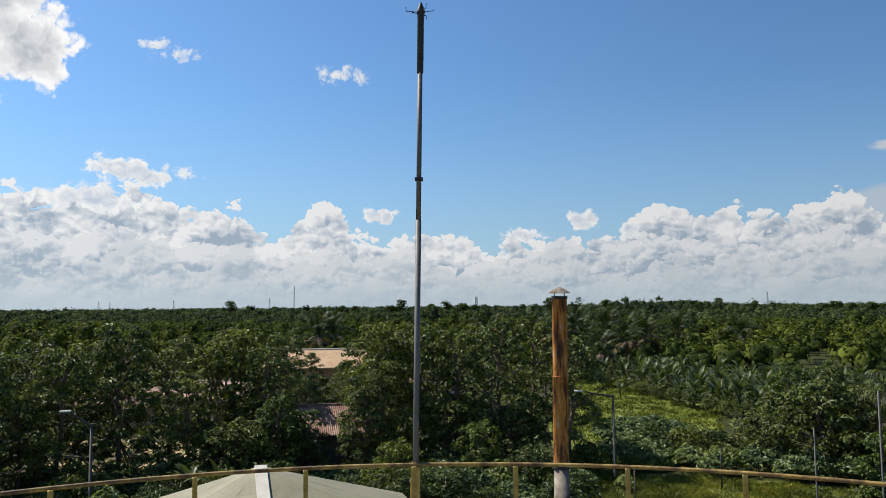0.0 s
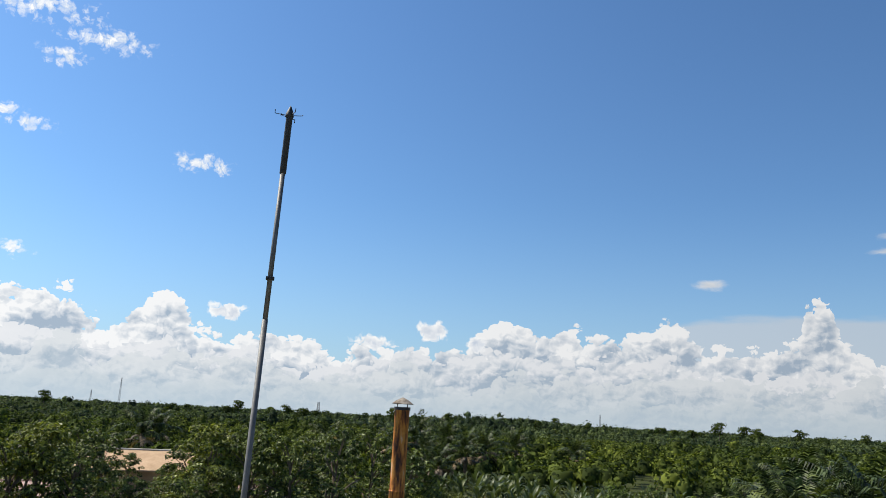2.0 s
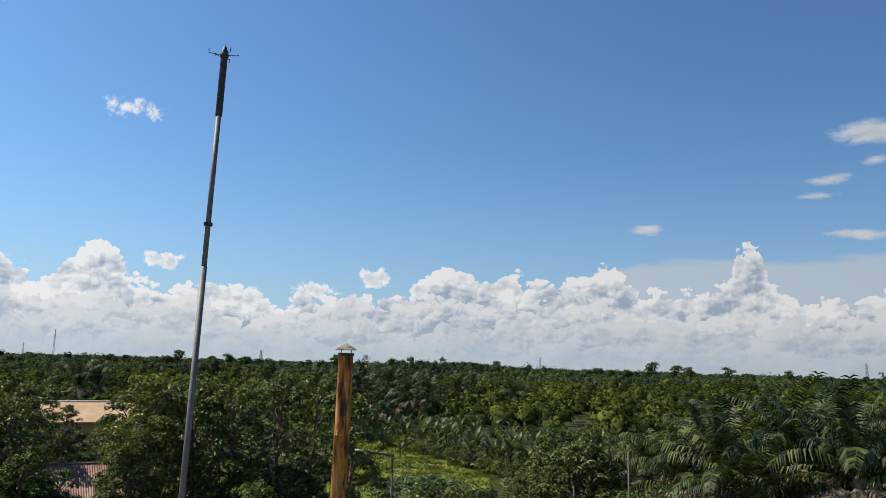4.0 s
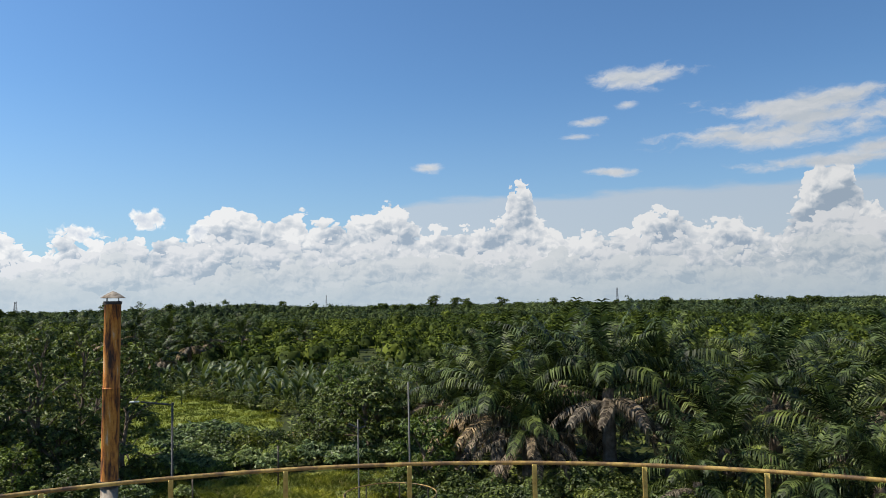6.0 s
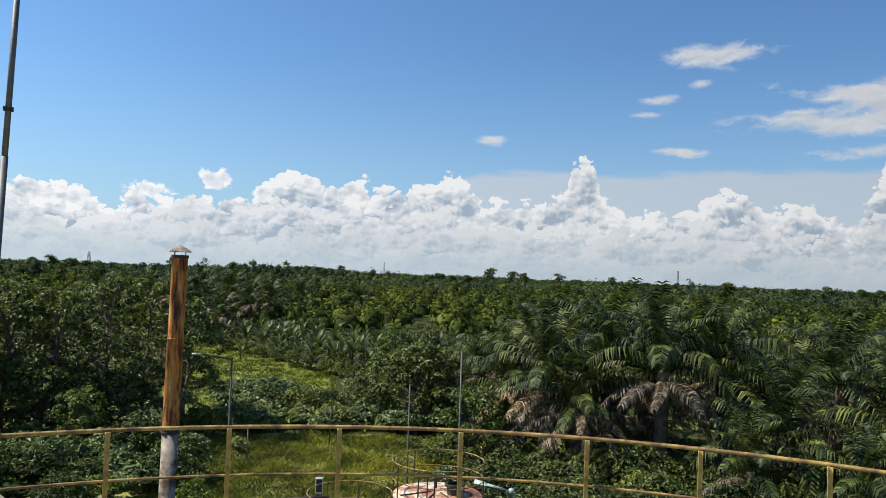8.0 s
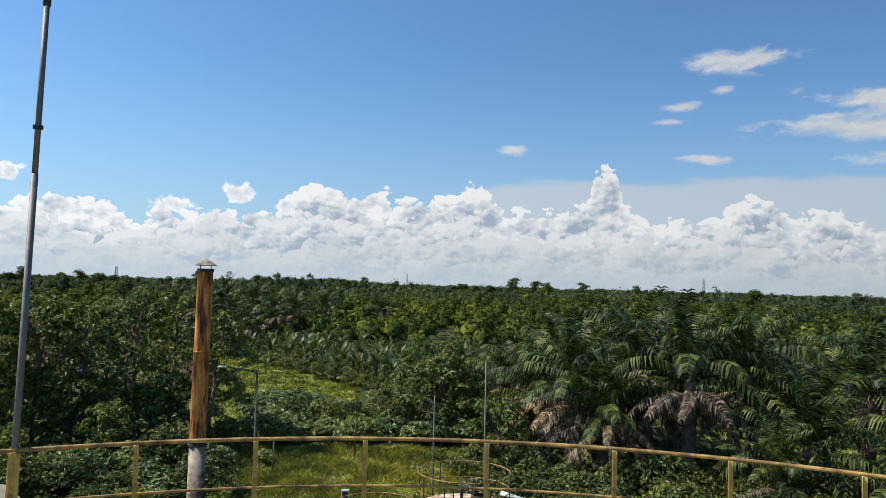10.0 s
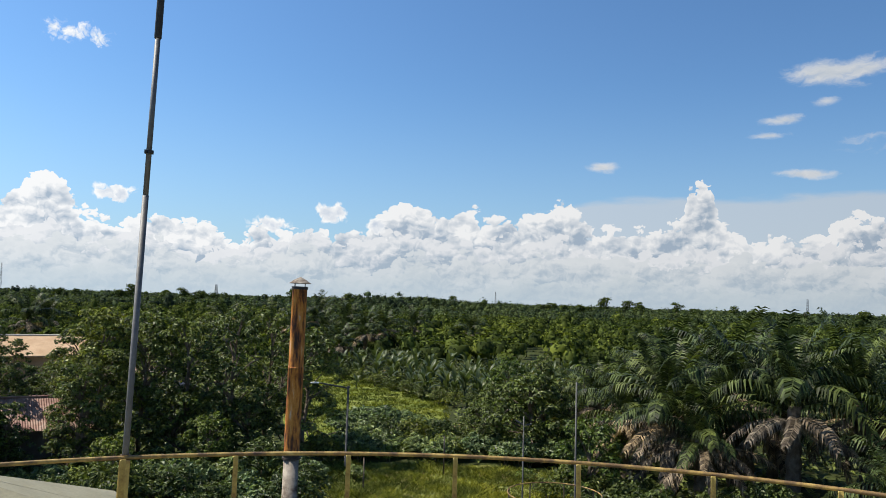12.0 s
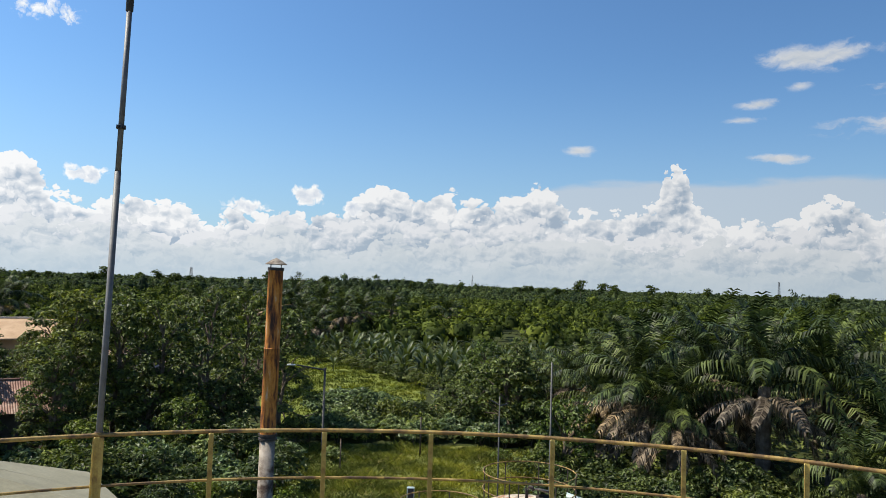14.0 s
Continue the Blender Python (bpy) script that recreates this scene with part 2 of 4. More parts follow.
def foliage(name, dark, light, dry=None, dry_amount=0.0, rough=0.5, through=0.22, patch=0.0, gloss=0.24):
    """Leaves: each leaf and each plant differs, with light passing through the blades."""
    m, t, b = mat(name)
    g, o = t.nodes.new("ShaderNodeNewGeometry"), t.nodes.new("ShaderNodeObjectInfo")
    own = t.nodes.new("ShaderNodeMath")
    own.operation = "POWER"
    t.links.new(g.outputs["Random Per Island"], own.inputs[0])
    own.inputs[1].default_value = 1.4
    c = blend(t, own.outputs[0], (*[0.38 * x for x in dark], 1), (*[1.12 * x for x in light], 1))
    if patch:
        n, n8 = tex(t, "noise", patch, 3.0, 0.6), tex(t, "noise", patch * 8, 1.0, 0.5)
        c = blend(t, 1.0, c, ramp(t, n8.outputs[0], [(0.38, (0.6, 0.64, 0.66)), (0.62, (1.35, 1.28, 1.05))]), "MULTIPLY")
        c = blend(t, 1.0, c, ramp(t, n.outputs[0], [(0.32, (0.55, 0.62, 0.66)), (0.5, (0.9, 0.9, 0.82)), (0.66, (1.4, 1.3, 0.9))]), "MULTIPLY")
    else:
        c = blend(t, 1.0, c, ramp(t, o.outputs["Random"], [(0.0, (0.7, 0.75, 0.8)), (0.5, (1.0, 1.0, 1.0)), (1.0, (1.4, 1.25, 0.9))]), "MULTIPLY")
    if dry:
        n = tex(t, "noise", 0.8, 2.0)
        f = t.nodes.new("ShaderNodeMath")
        f.operation = "LESS_THAN"
        s = t.nodes.new("ShaderNodeMath")
        s.operation = "ADD"
        t.links.new(g.outputs["Random Per Island"], s.inputs[0])
        t.links.new(n.outputs[0], s.inputs[1])
        t.links.new(s.outputs[0], f.inputs[0])
        f.inputs[1].default_value = 0.4 + dry_amount
        c = blend(t, f.outputs[0], c, (*dry, 1))
    t.links.new(c, b.inputs["Base Color"])
    b.inputs["Roughness"].default_value = rough
    b.inputs["Specular IOR Level"].default_value = gloss
    tr, mx = t.nodes.new("ShaderNodeBsdfTranslucent"), t.nodes.new("ShaderNodeMixShader")
    t.links.new(blend(t, 1.0, c, (1.5, 1.6, 0.7, 1), "MULTIPLY"), tr.inputs[0])
    mx.inputs[0].default_value = through
    t.links.new(b.outputs[0], mx.inputs[1])
    t.links.new(tr.outputs[0], mx.inputs[2])
    t.links.new(mx.outputs[0], t.nodes["Material Output"].inputs[0])
    return m


M_TREE = foliage("broad_leaves", (0.054, 0.080, 0.020), (0.150, 0.184, 0.046), dry=(0.16, 0.12, 0.03), dry_amount=0.02)
M_TREE2 = foliage("fresh_leaves", (0.055, 0.090, 0.014), (0.15, 0.20, 0.035))
M_SHRUB = foliage("shrub_leaves", (0.040, 0.066, 0.017), (0.115, 0.148, 0.044), dry=(0.16, 0.13, 0.05), dry_amount=0.0)
M_PALE = foliage("pale_shrub_leaves", (0.095, 0.145, 0.055), (0.24, 0.30, 0.125), rough=0.42)
M_FROND = foliage("palm_fronds", (0.020, 0.036, 0.011), (0.082, 0.110, 0.036), rough=0.5, through=0.14, gloss=0.14)
M_DRY = foliage("dry_palm_fronds", (0.11, 0.082, 0.055), (0.23, 0.18, 0.125), rough=0.7, through=0.15)
M_BANANA = foliage("banana_leaves", (0.026, 0.046, 0.018), (0.110, 0.140, 0.062), rough=0.42, gloss=0.16)
M_FOREST = foliage("forest_leaves", (0.046, 0.074, 0.020), (0.092, 0.120, 0.032), patch=0.018, rough=0.8, gloss=0.06)
# aerial haze painted into the leaf colour: blue-grey, with little contrast
M_FAR_HAZE = foliage("distant_leaves_hazed", (0.054, 0.080, 0.048), (0.070, 0.098, 0.056), patch=0.012, rough=0.8, gloss=0.05)
M_GRASS = foliage("tall_grass", (0.098, 0.122, 0.024), (0.205, 0.222, 0.058), dry=(0.28, 0.22, 0.10), dry_amount=0.08, rough=0.8, patch=0.07, gloss=0.05)
M_TURF = foliage("pasture_blades", (0.090, 0.118, 0.022), (0.160, 0.182, 0.040), rough=0.8, patch=0.05, gloss=0.05)
M_BARK = surface("bark", [(0.3, (0.07, 0.05, 0.035)), (0.7, (0.20, 0.16, 0.12))], 2.5, 0.9, relief=0.7, dist=0.03)
M_RAIL = surface("rusting_yellow_paint", [(0.30, (0.16, 0.075, 0.03)), (0.44, (0.36, 0.24, 0.06)), (0.60, (0.50, 0.37, 0.10)), (0.75, (0.55, 0.44, 0.20))], 6.0, 0.6, fine=60, coord="Object")
M_RAIL_TOP = surface("worn_brown_rail_paint", [(0.34, (0.045, 0.022, 0.010)), (0.47, (0.14, 0.080, 0.022)), (0.57, (0.28, 0.18, 0.042)), (0.7, (0.38, 0.27, 0.09))], 5.0, 0.6, fine=60)
M_MAST = surface("grey_galvanised_pipe", [(0.3, (0.070, 0.070, 0.072)), (0.7, (0.14, 0.14, 0.138))], 4.0, 0.6, 0.1)
M_BLACK = surface("black_sleeve", [(0.3, (0.012, 0.012, 0.014)), (0.7, (0.03, 0.03, 0.032))], 8.0, 0.6)
M_ROOF = surface("grey_green_roof_paint", [(0.30, (0.17, 0.155, 0.095)), (0.5, (0.215, 0.198, 0.125)), (0.7, (0.245, 0.225, 0.15))], 0.9, 0.7, fine=12, relief=0.15)
M_WHITE = surface("white_flashing", [(0.3, (0.38, 0.36, 0.30)), (0.7, (0.52, 0.49, 0.42))], 3.0, 0.6)
M_SHELL = surface("tank_shell_paint", [(0.3, (0.30, 0.31, 0.28)), (0.7, (0.50, 0.50, 0.46))], 0.6, 0.6)
M_BLUE = surface("faded_blue_paint", [(0.28, (0.09, 0.16, 0.22)), (0.45, (0.13, 0.26, 0.38)), (0.7, (0.22, 0.36, 0.48))], 1.6, 0.5, fine=18)
M_RUSTTOP = surface("rusted_tank_lid", [(0.37, (0.06, 0.025, 0.018)), (0.43, (0.24, 0.09, 0.055)), (0.48, (0.34, 0.17, 0.11)), (0.52, (0.46, 0.38, 0.27)), (0.57, (0.52, 0.46, 0.36)), (0.63, (0.27, 0.12, 0.06))], 1.4, 0.8, fine=14)
M_DARKIRON = surface("dark_iron", [(0.3, (0.022, 0.019, 0.017)), (0.7, (0.075, 0.058, 0.046))], 7.0, 0.6, 0.3)
M_PIPE = surface("pale_blue_pipe", [(0.3, (0.20, 0.27, 0.26)), (0.7, (0.34, 0.42, 0.40))], 5.0, 0.5)
M_LAMPPOST = surface("weathered_lamp_post", [(0.3, (0.028, 0.028, 0.026)), (0.7, (0.065, 0.062, 0.058))], 3.0, 0.6, 0.0)
M_LAMPHEAD = surface("lamp_head", [(0.3, (0.45, 0.45, 0.42)), (0.7, (0.62, 0.62, 0.58))], 8.0, 0.5)
M_TAN = surface("tan_plaster", [(0.3, (0.34, 0.225, 0.13)), (0.7, (0.47, 0.33, 0.21))], 0.7, 0.85, fine=9)
M_LEDGE = surface("pale_concrete", [(0.3, (0.40, 0.36, 0.31)), (0.7, (0.56, 0.51, 0.45))], 1.5, 0.85)
M_SHEET = surface("rusty_corrugated_sheet", [(0.28, (0.12, 0.05, 0.035)), (0.45, (0.20, 0.10, 0.07)), (0.58, (0.26, 0.165, 0.12)), (0.70, (0.34, 0.27, 0.22))], 0.9, 0.7, 0.2)
M_PINK = surface("faded_red_roof", [(0.3, (0.26, 0.13, 0.10)), (0.5, (0.36, 0.22, 0.18)), (0.7, (0.48, 0.38, 0.33))], 0.8, 0.8)
M_WALLW = surface("dark_timber_wall", [(0.3, (0.07, 0.06, 0.05)), (0.7, (0.16, 0.14, 0.12))], 1.2, 0.9)
M_GLASS = surface("dark_window", [(0.3, (0.02, 0.025, 0.03)), (0.7, (0.04, 0.045, 0.05))], 3.0, 0.15)

# chimney pipe: orange rust with dark runs, over a whitish lower length
M_RUST, t_, b_ = mat("streaked_rust")
c_, mp_ = t_.nodes.new("ShaderNodeTexCoord"), t_.nodes.new("ShaderNodeMapping")
mp_.inputs["Scale"].default_value = (7.0, 7.0, 1.3)
n_ = t_.nodes.new("ShaderNodeTexNoise")
n_.inputs["Scale"].default_value, n_.inputs["Detail"].default_value, n_.inputs["Roughness"].default_value = 0.8, 7.0, 0.65
t_.links.new(c_.outputs["Object"], mp_.inputs[0])
t_.links.new(mp_.outputs[0], n_.inputs["Vector"])
k_ = ramp(t_, n_.outputs[0], [(0.375, (0.045, 0.018, 0.012)), (0.445, (0.22, 0.07, 0.02)), (0.515, (0.52, 0.185, 0.030)), (0.61, (0.62, 0.26, 0.052)), (0.72, (0.60, 0.45, 0.32))])
f_ = tex(t_, "noise", 22.0, 4.0)
t_.links.new(blend(t_, 0.4, k_, ramp(t_, f_.outputs[0], [(0.3, (0.3, 0.3, 0.3)), (0.7, (0.7, 0.7, 0.7))]), "OVERLAY"), b_.inputs["Base Color"])
b_.inputs["Roughness"].default_value = 0.75
bump(t_, b_, f_.outputs[0], 0.4, 0.01)
M_CHALK = surface("chalky_grey_paint", [(0.36, (0.06, 0.040, 0.030)), (0.45, (0.14, 0.11, 0.085)), (0.53, (0.24, 0.205, 0.165)), (0.68, (0.34, 0.295, 0.24))], 2.2, 0.85, fine=14)

# ground: grass, rough soil and a sandy yard
M_GROUND, t_, b_ = mat("grassland")
n1_, n2_, n3_ = tex(t_, "noise", 0.035, 5.0), tex(t_, "noise", 0.45, 6.0, 0.7), tex(t_, "noise", 4.0, 4.0)
g1_ = ramp(t_, n2_.outputs[0], [(0.30, (0.10, 0.12, 0.028)), (0.48, (0.165, 0.185, 0.038)), (0.62, (0.23, 0.225, 0.06)), (0.75, (0.32, 0.26, 0.12))])
g2_ = blend(t_, 0.6, g1_, ramp(t_, n3_.outputs[0], [(0.3, (0.28, 0.28, 0.28)), (0.7, (0.72, 0.72, 0.72))]), "OVERLAY")
t_.links.new(blend(t_, 0.5, g2_, ramp(t_, n1_.outputs[0], [(0.35, (0.38, 0.42, 0.36)), (0.65, (0.62, 0.6, 0.5))]), "OVERLAY"), b_.inputs["Base Color"])
b_.inputs["Roughness"].default_value = 0.95
bump(t_, b_, n3_.outputs[0], 0.8, 0.15)
M_PASTURE = surface("short_pasture_turf", [(0.30, (0.075, 0.10, 0.018)), (0.45, (0.115, 0.142, 0.026)), (0.58, (0.15, 0.168, 0.034)), (0.72, (0.20, 0.185, 0.055))], 0.22, 0.95, fine=3.0, relief=0.7, dist=0.12)
# soil and litter, coloured near black for the shade under dense plants
M_LITTER_SHADE = surface("soil_and_litter_painted_shade", [(0.3, (0.018, 0.020, 0.007)), (0.5, (0.032, 0.040, 0.011)), (0.7, (0.05, 0.064, 0.016))], 0.3, 0.95, fine=3.0, relief=0.6, dist=0.1)
M_SAND = surface("bare_sandy_earth", [(0.3, (0.30, 0.20, 0.11)), (0.7, (0.48, 0.35, 0.21))], 0.5, 0.95, fine=5, relief=0.5, dist=0.05)


# ---- building helpers ----
def put_mesh(name, verts, faces, material, parent=None, label="", smooth=False):
    me = bpy.data.meshes.new(name)
    verts = np.asarray(verts, dtype=np.float32)
    faces = np.asarray(faces, dtype=np.int32)
    k = faces.shape[1]
    me.vertices.add(len(verts))
    me.vertices.foreach_set("co", verts.ravel())
    me.loops.add(faces.size)
    me.loops.foreach_set("vertex_index", faces.ravel())
    me.polygons.add(len(faces))
    me.polygons.foreach_set("loop_start", np.arange(0, faces.size, k, dtype=np.int32))
    me.polygons.foreach_set("use_smooth", np.full(len(faces), smooth))
    me.update(calc_edges=True)
    me.materials.append(material)
    ob = new(name, me)
    if parent:
        ob.parent = parent
    return tagged(ob, label)


def part(name, bm, material, parent=None, label="", smooth=False):
    me = bpy.data.meshes.new(name)
    bmesh.ops.recalc_face_normals(bm, faces=bm.faces[:])
    if smooth:
        for f in bm.faces:
            f.smooth = True
    bm.to_mesh(me)
    bm.free()
    me.materials.append(material)
    ob = new(name, me)
    if parent:
        ob.parent = parent
    return tagged(ob, label)


def thing(name, place, turn=0.0, label="", category="", group="", kind=""):
    ob = new(name)
    ob.matrix_world = pose(*place, 0, 0, turn)
    ob.empty_display_size = 0.2
    return tagged(ob, label, category, group, kind)


def at(az, d, z=0.0):
    a = radians(az)
    return (d * math.sin(a), d * math.cos(a), z)


def box(bm, x0, x1, y0, y1, z0, z1, bevel=0.0):
    r = bmesh.ops.create_cube(bm, size=1.0)
    for v in r["verts"]:
        v.co = Vector((x0 + (v.co.x + 0.5) * (x1 - x0), y0 + (v.co.y + 0.5) * (y1 - y0), z0 + (v.co.z + 0.5) * (z1 - z0)))
    if bevel:
        bmesh.ops.bevel(bm, geom=list({e for v in r["verts"] for e in v.link_edges}), offset=bevel, segments=1, affect="EDGES")


def tube(bm, pts, radii, sides=8, closed=False):
    """A pipe along pts; radii one number or one for each point."""
    pts = [Vector(p) for p in pts]
    n = len(pts)
    radii = [radii] * n if isinstance(radii, (int, float)) else radii
    rings = []
    for i, p in enumerate(pts):
        d = (pts[(i + 1) % n] - pts[i - 1]) if closed else pts[min(i + 1, n - 1)] - pts[max(i - 1, 0)]
        d.normalize()
        u = d.cross(Vector((0, 0, 1)) if abs(d.z) < 0.95 else Vector((0, 1, 0))).normalized()
        w = d.cross(u)
        rings.append([bm.verts.new(p + radii[i] * (math.cos(a) * u + math.sin(a) * w)) for a in (2 * math.pi * (k + 0.5) / sides for k in range(sides))])
    for i in range(n if closed else n - 1):
        a, b = rings[i], rings[(i + 1) % n]
        for k in range(sides):
            bm.faces.new((a[k], a[(k + 1) % sides], b[(k + 1) % sides], b[k]))
    if not closed:
        bm.faces.new(rings[0])
        bm.faces.new(rings[-1])


def lathe(bm, profile, sides=32, caps=True):
    rings = [[bm.verts.new((r * math.cos(2 * math.pi * k / sides), r * math.sin(2 * math.pi * k / sides), z)) for k in range(sides)] for r, z in profile]
    for a, b in zip(rings, rings[1:]):
        for k in range(sides):
            bm.faces.new((a[k], a[(k + 1) % sides], b[(k + 1) % sides], b[k]))
    if caps:
        bm.faces.new(rings[0])
        bm.faces.new(rings[-1])


def ring_points(r, z, n=48, a0=0.0, a1=360.0):
    return [at(a0 + (a1 - a0) * k / n, r, z) for k in range(n if a1 - a0 >= 360 else n + 1)]


def unit(v):
    return v / np.maximum(np.linalg.norm(v, axis=-1, keepdims=True), 1e-9)


def leaves(rng, centres, outward, size, aspect=0.5, up=0.25, fold=0.2, jitter=0.25):
    """Kite-shaped, slightly folded leaves at centres: vertices and quads."""
    n = len(centres)
    nrm = unit(outward + rng.normal(0, jitter, (n, 3)) + np.array([0, 0, up]))
    d = rng.normal(0, 1, (n, 3)) + outward * 0.7 - np.array([0, 0, 0.35])
    d = unit(d - nrm * (d * nrm).sum(1, keepdims=True))
    s = np.cross(nrm, d)
    L = (size * rng.uniform(0.6, 1.35, n))[:, None]
    v = np.stack([centres - d * L * 0.5, centres + s * L * aspect * 0.5 + nrm * L * fold * 0.5, centres + d * L * 0.5 - nrm * L * fold * 0.6, centres - s * L * aspect * 0.5 + nrm * L * fold * 0.5], 1)
    return v.reshape(-1, 3), np.arange(4 * n).reshape(n, 4)


def clumps(rng, blobs, per_area, inner=0.25):
    """Points spread over lumpy blobs (x, y, z, rx, ry, rz), with the outward way at each."""
    P, O = [], []
    for x, y, z, rx, ry, rz in blobs:
        n = max(12, int(per_area * (rx * ry + rx * rz + ry * rz) * 4.2))
        o = unit(rng.normal(0, 1, (n, 3)))
        o[:, 2] = np.where(o[:, 2] < -0.08, -o[:, 2], o[:, 2])
        lump = 1 + 0.22 * np.sin(o @ rng.normal(0, 4.5, 3) + rng.uniform(0, 6)) + 0.13 * np.sin(o @ rng.normal(0, 9, 3))
        rad = lump * (1 - inner * rng.random(n) ** 1.5)
        P.append(np.array([x, y, z]) + o * rad[:, None] * np.array([rx, ry, rz]))
        O.append(o)
    return np.concatenate(P), np.concatenate(O)


# ---- ground ----
rad_ = [0, 20, 40, 60, 80, 110, 150, 220, 350, 600, 1000, 1800, 3000, 4700]
gv_ = [(0, 0, 0)] + [(r * math.sin(2 * math.pi * k / 96), r * math.cos(2 * math.pi * k / 96), 0) for r in rad_[1:] for k in range(96)]
gb_ = bmesh.new()
gvs_ = [gb_.verts.new(v) for v in gv_]
for k in range(96):
    gb_.faces.new((gvs_[0], gvs_[1 + k], gvs_[1 + (k + 1) % 96]))
    for j in range(len(rad_) - 2):
        a, b = 1 + j * 96, 1 + (j + 1) * 96
        gb_.faces.new((gvs_[a + k], gvs_[a + (k + 1) % 96], gvs_[b + (k + 1) % 96], gvs_[b + k]))
# the canopy's shade is in the ground colour; sparse crowns let sun through
tagged(part("ground", gb_, M_LITTER_SHADE), "wide soil and undergrowth with painted canopy shade, reaching to the horizon", "ground", kind="structure")


def patch(name, az, d, rx, ry, material, label, z=0.02, seed=1):
    rng = random.Random(seed)
    bm = bmesh.new()
    ph = [rng.uniform(0, 6) for _ in range(4)]
    vs = [bm.verts.new(((rx * (1 + 0.18 * math.sin(3 * a + ph[0]) + 0.1 * math.sin(7 * a + ph[1]))) * math.cos(a), ry * (1 + 0.15 * math.sin(4 * a + ph[2])) * math.sin(a), 0))
          for a in (2 * math.pi * k / 48 for k in range(48))]
    bm.faces.new(vs)
    ob = part(name, bm, material)
    ob.matrix_world = pose(*at(az, d, z), 0, 0, -az)
    return tagged(ob, label, "ground", kind="structure")


bm = bmesh.new()
edge_ = [(a, 37.0 + 1.5 * math.sin(a)) for a in range(5, 30)] + [(a, 60.5 + 0.8 * math.sin(a * 1.7)) for a in range(29, 4, -1)]
bm.faces.new([bm.verts.new(at(a, d, 0.02)) for a, d in edge_])
tagged(part("rough_meadow", bm, M_GROUND), "rough yellow-green meadow below the tanks", "ground", kind="structure")
bm = bmesh.new()
edge_ = [(a, 68.0 + math.sin(a)) for a in range(8, 21)] + [(19.5, 94), (18, 99), (16.5, 106), (14.5, 115), (12.5, 124), (10.5, 134), (9, 136), (8, 120), (7.6, 90)]
bm.faces.new([bm.verts.new(at(a, d, 0.02)) for a, d in edge_])
tagged(part("pasture", bm, M_PASTURE), "open bright green pasture clearing", "ground", kind="structure")
patch("sandy_yard", -23, 74, 9, 10, M_SAND, "bare sandy earth yard under the trees", seed=4)
patch("sandy_path", -8, 62, 7, 2.2, M_SAND, "bare sandy path beside the shed", z=0.03, seed=8)

# ---- the tank underfoot ----
R = 8.0
TOP_RAIL, EDGE, APEX = EYE - 1.63, EYE - 2.72, EYE - 1.62
tank = thing("storage_tank", (0, 0, 0), label="large grey painted steel storage tank with a low cone roof", category="tank")
bm = bmesh.new()
lathe(bm, [(R + 0.12, 0.0), (R + 0.12, EDGE - 0.06), (R + 0.18, EDGE - 0.06), (R + 0.18, EDGE)], 72)
part("shell", bm, M_SHELL, tank, smooth=False)
bm = bmesh.new()
lathe(bm, [(R + 0.18, EDGE + 0.004), (R * 0.5, (EDGE + APEX) / 2), (0.05, APEX)], 72)
part("roof", bm, M_ROOF, tank)
guard = thing("guard_rail", (0, 0, 0), label="curved yellow steel guard rail with rust, round the tank roof", category="railing")
bm = bmesh.new()
tube(bm, ring_points(R, TOP_RAIL, 180), 0.021, 10, True)
part("top_rail", bm, M_RAIL_TOP, guard, "worn brownish yellow top rail", True)
bm = bmesh.new()
tube(bm, ring_points(R, TOP_RAIL - 0.485, 180), 0.014, 10, True)
part("middle_rail", bm, M_RAIL_TOP, guard, smooth=True)
bm = bmesh.new()
lathe(bm, [(R - 0.004, EDGE + 0.004), (R + 0.004, EDGE + 0.004), (R + 0.004, EDGE + 0.104), (R - 0.004, EDGE + 0.104), (R - 0.004, EDGE + 0.004)], 96, False)
part("toe_board", bm, M_RAIL, guard)
bm = bmesh.new()
box(bm, -0.024, 0.024, -0.004, 0.004, EDGE - TOP_RAIL, -0.01)
box(bm, -0.024, -0.016, -0.055, -0.002, EDGE - TOP_RAIL, -0.01)
post0 = part("post", bm, M_RAIL, guard)
POSTS = [-18.54, -10.83, -2.88, 4.67, 12.78, 20.74, 29.84, 39.17, 47.10, 55.28]
POSTS += [55.28 + 8.15 * k for k in range(1, 35)]
for i, a in enumerate(POSTS):
    ob = post0 if i == 0 else post0.copy()
    if i:
        scene.collection.objects.link(ob)
    ob.matrix_world = pose(*at(a, R - 0.036, TOP_RAIL), 0, 0, -a)

# lightning mast clamped to the rail
mast = thing("lightning_mast", at(-2.88, R + 0.03, 0), -(-2.88), label="slim grey pipe mast with black sleeve and prongs beside guard rail", category="mast")
mast.matrix_world = pose(*at(-2.88, R + 0.03, EDGE), 0, 0.95, 0)
HT = 16.33 - EDGE
bm = bmesh.new()
tube(bm, [(0, 0, 0.0), (0, 0, HT - 2.4)], 0.031, 14)
part("lower_pipe", bm, M_MAST, mast, smooth=True)
bm = bmesh.new()
tube(bm, [(0, 0, HT - 2.42), (0, 0, HT - 0.72)], 0.027, 14)
part("upper_pipe", bm, M_MAST, mast, smooth=True)
bm = bmesh.new()
lathe(bm, [(0.027, 0), (0.045, 0.005), (0.045, 0.035), (0.027, 0.04)], 14)
for s in (-1, 1):
    box(bm, s * 0.03 - 0.012, s * 0.03 + 0.012, -0.05, 0.05, 0.006, 0.034)
o_ = part("coupling", bm, M_BLACK, mast, "dark bolted coupling")
o_.location.z = HT - 1.98
bm = bmesh.new()
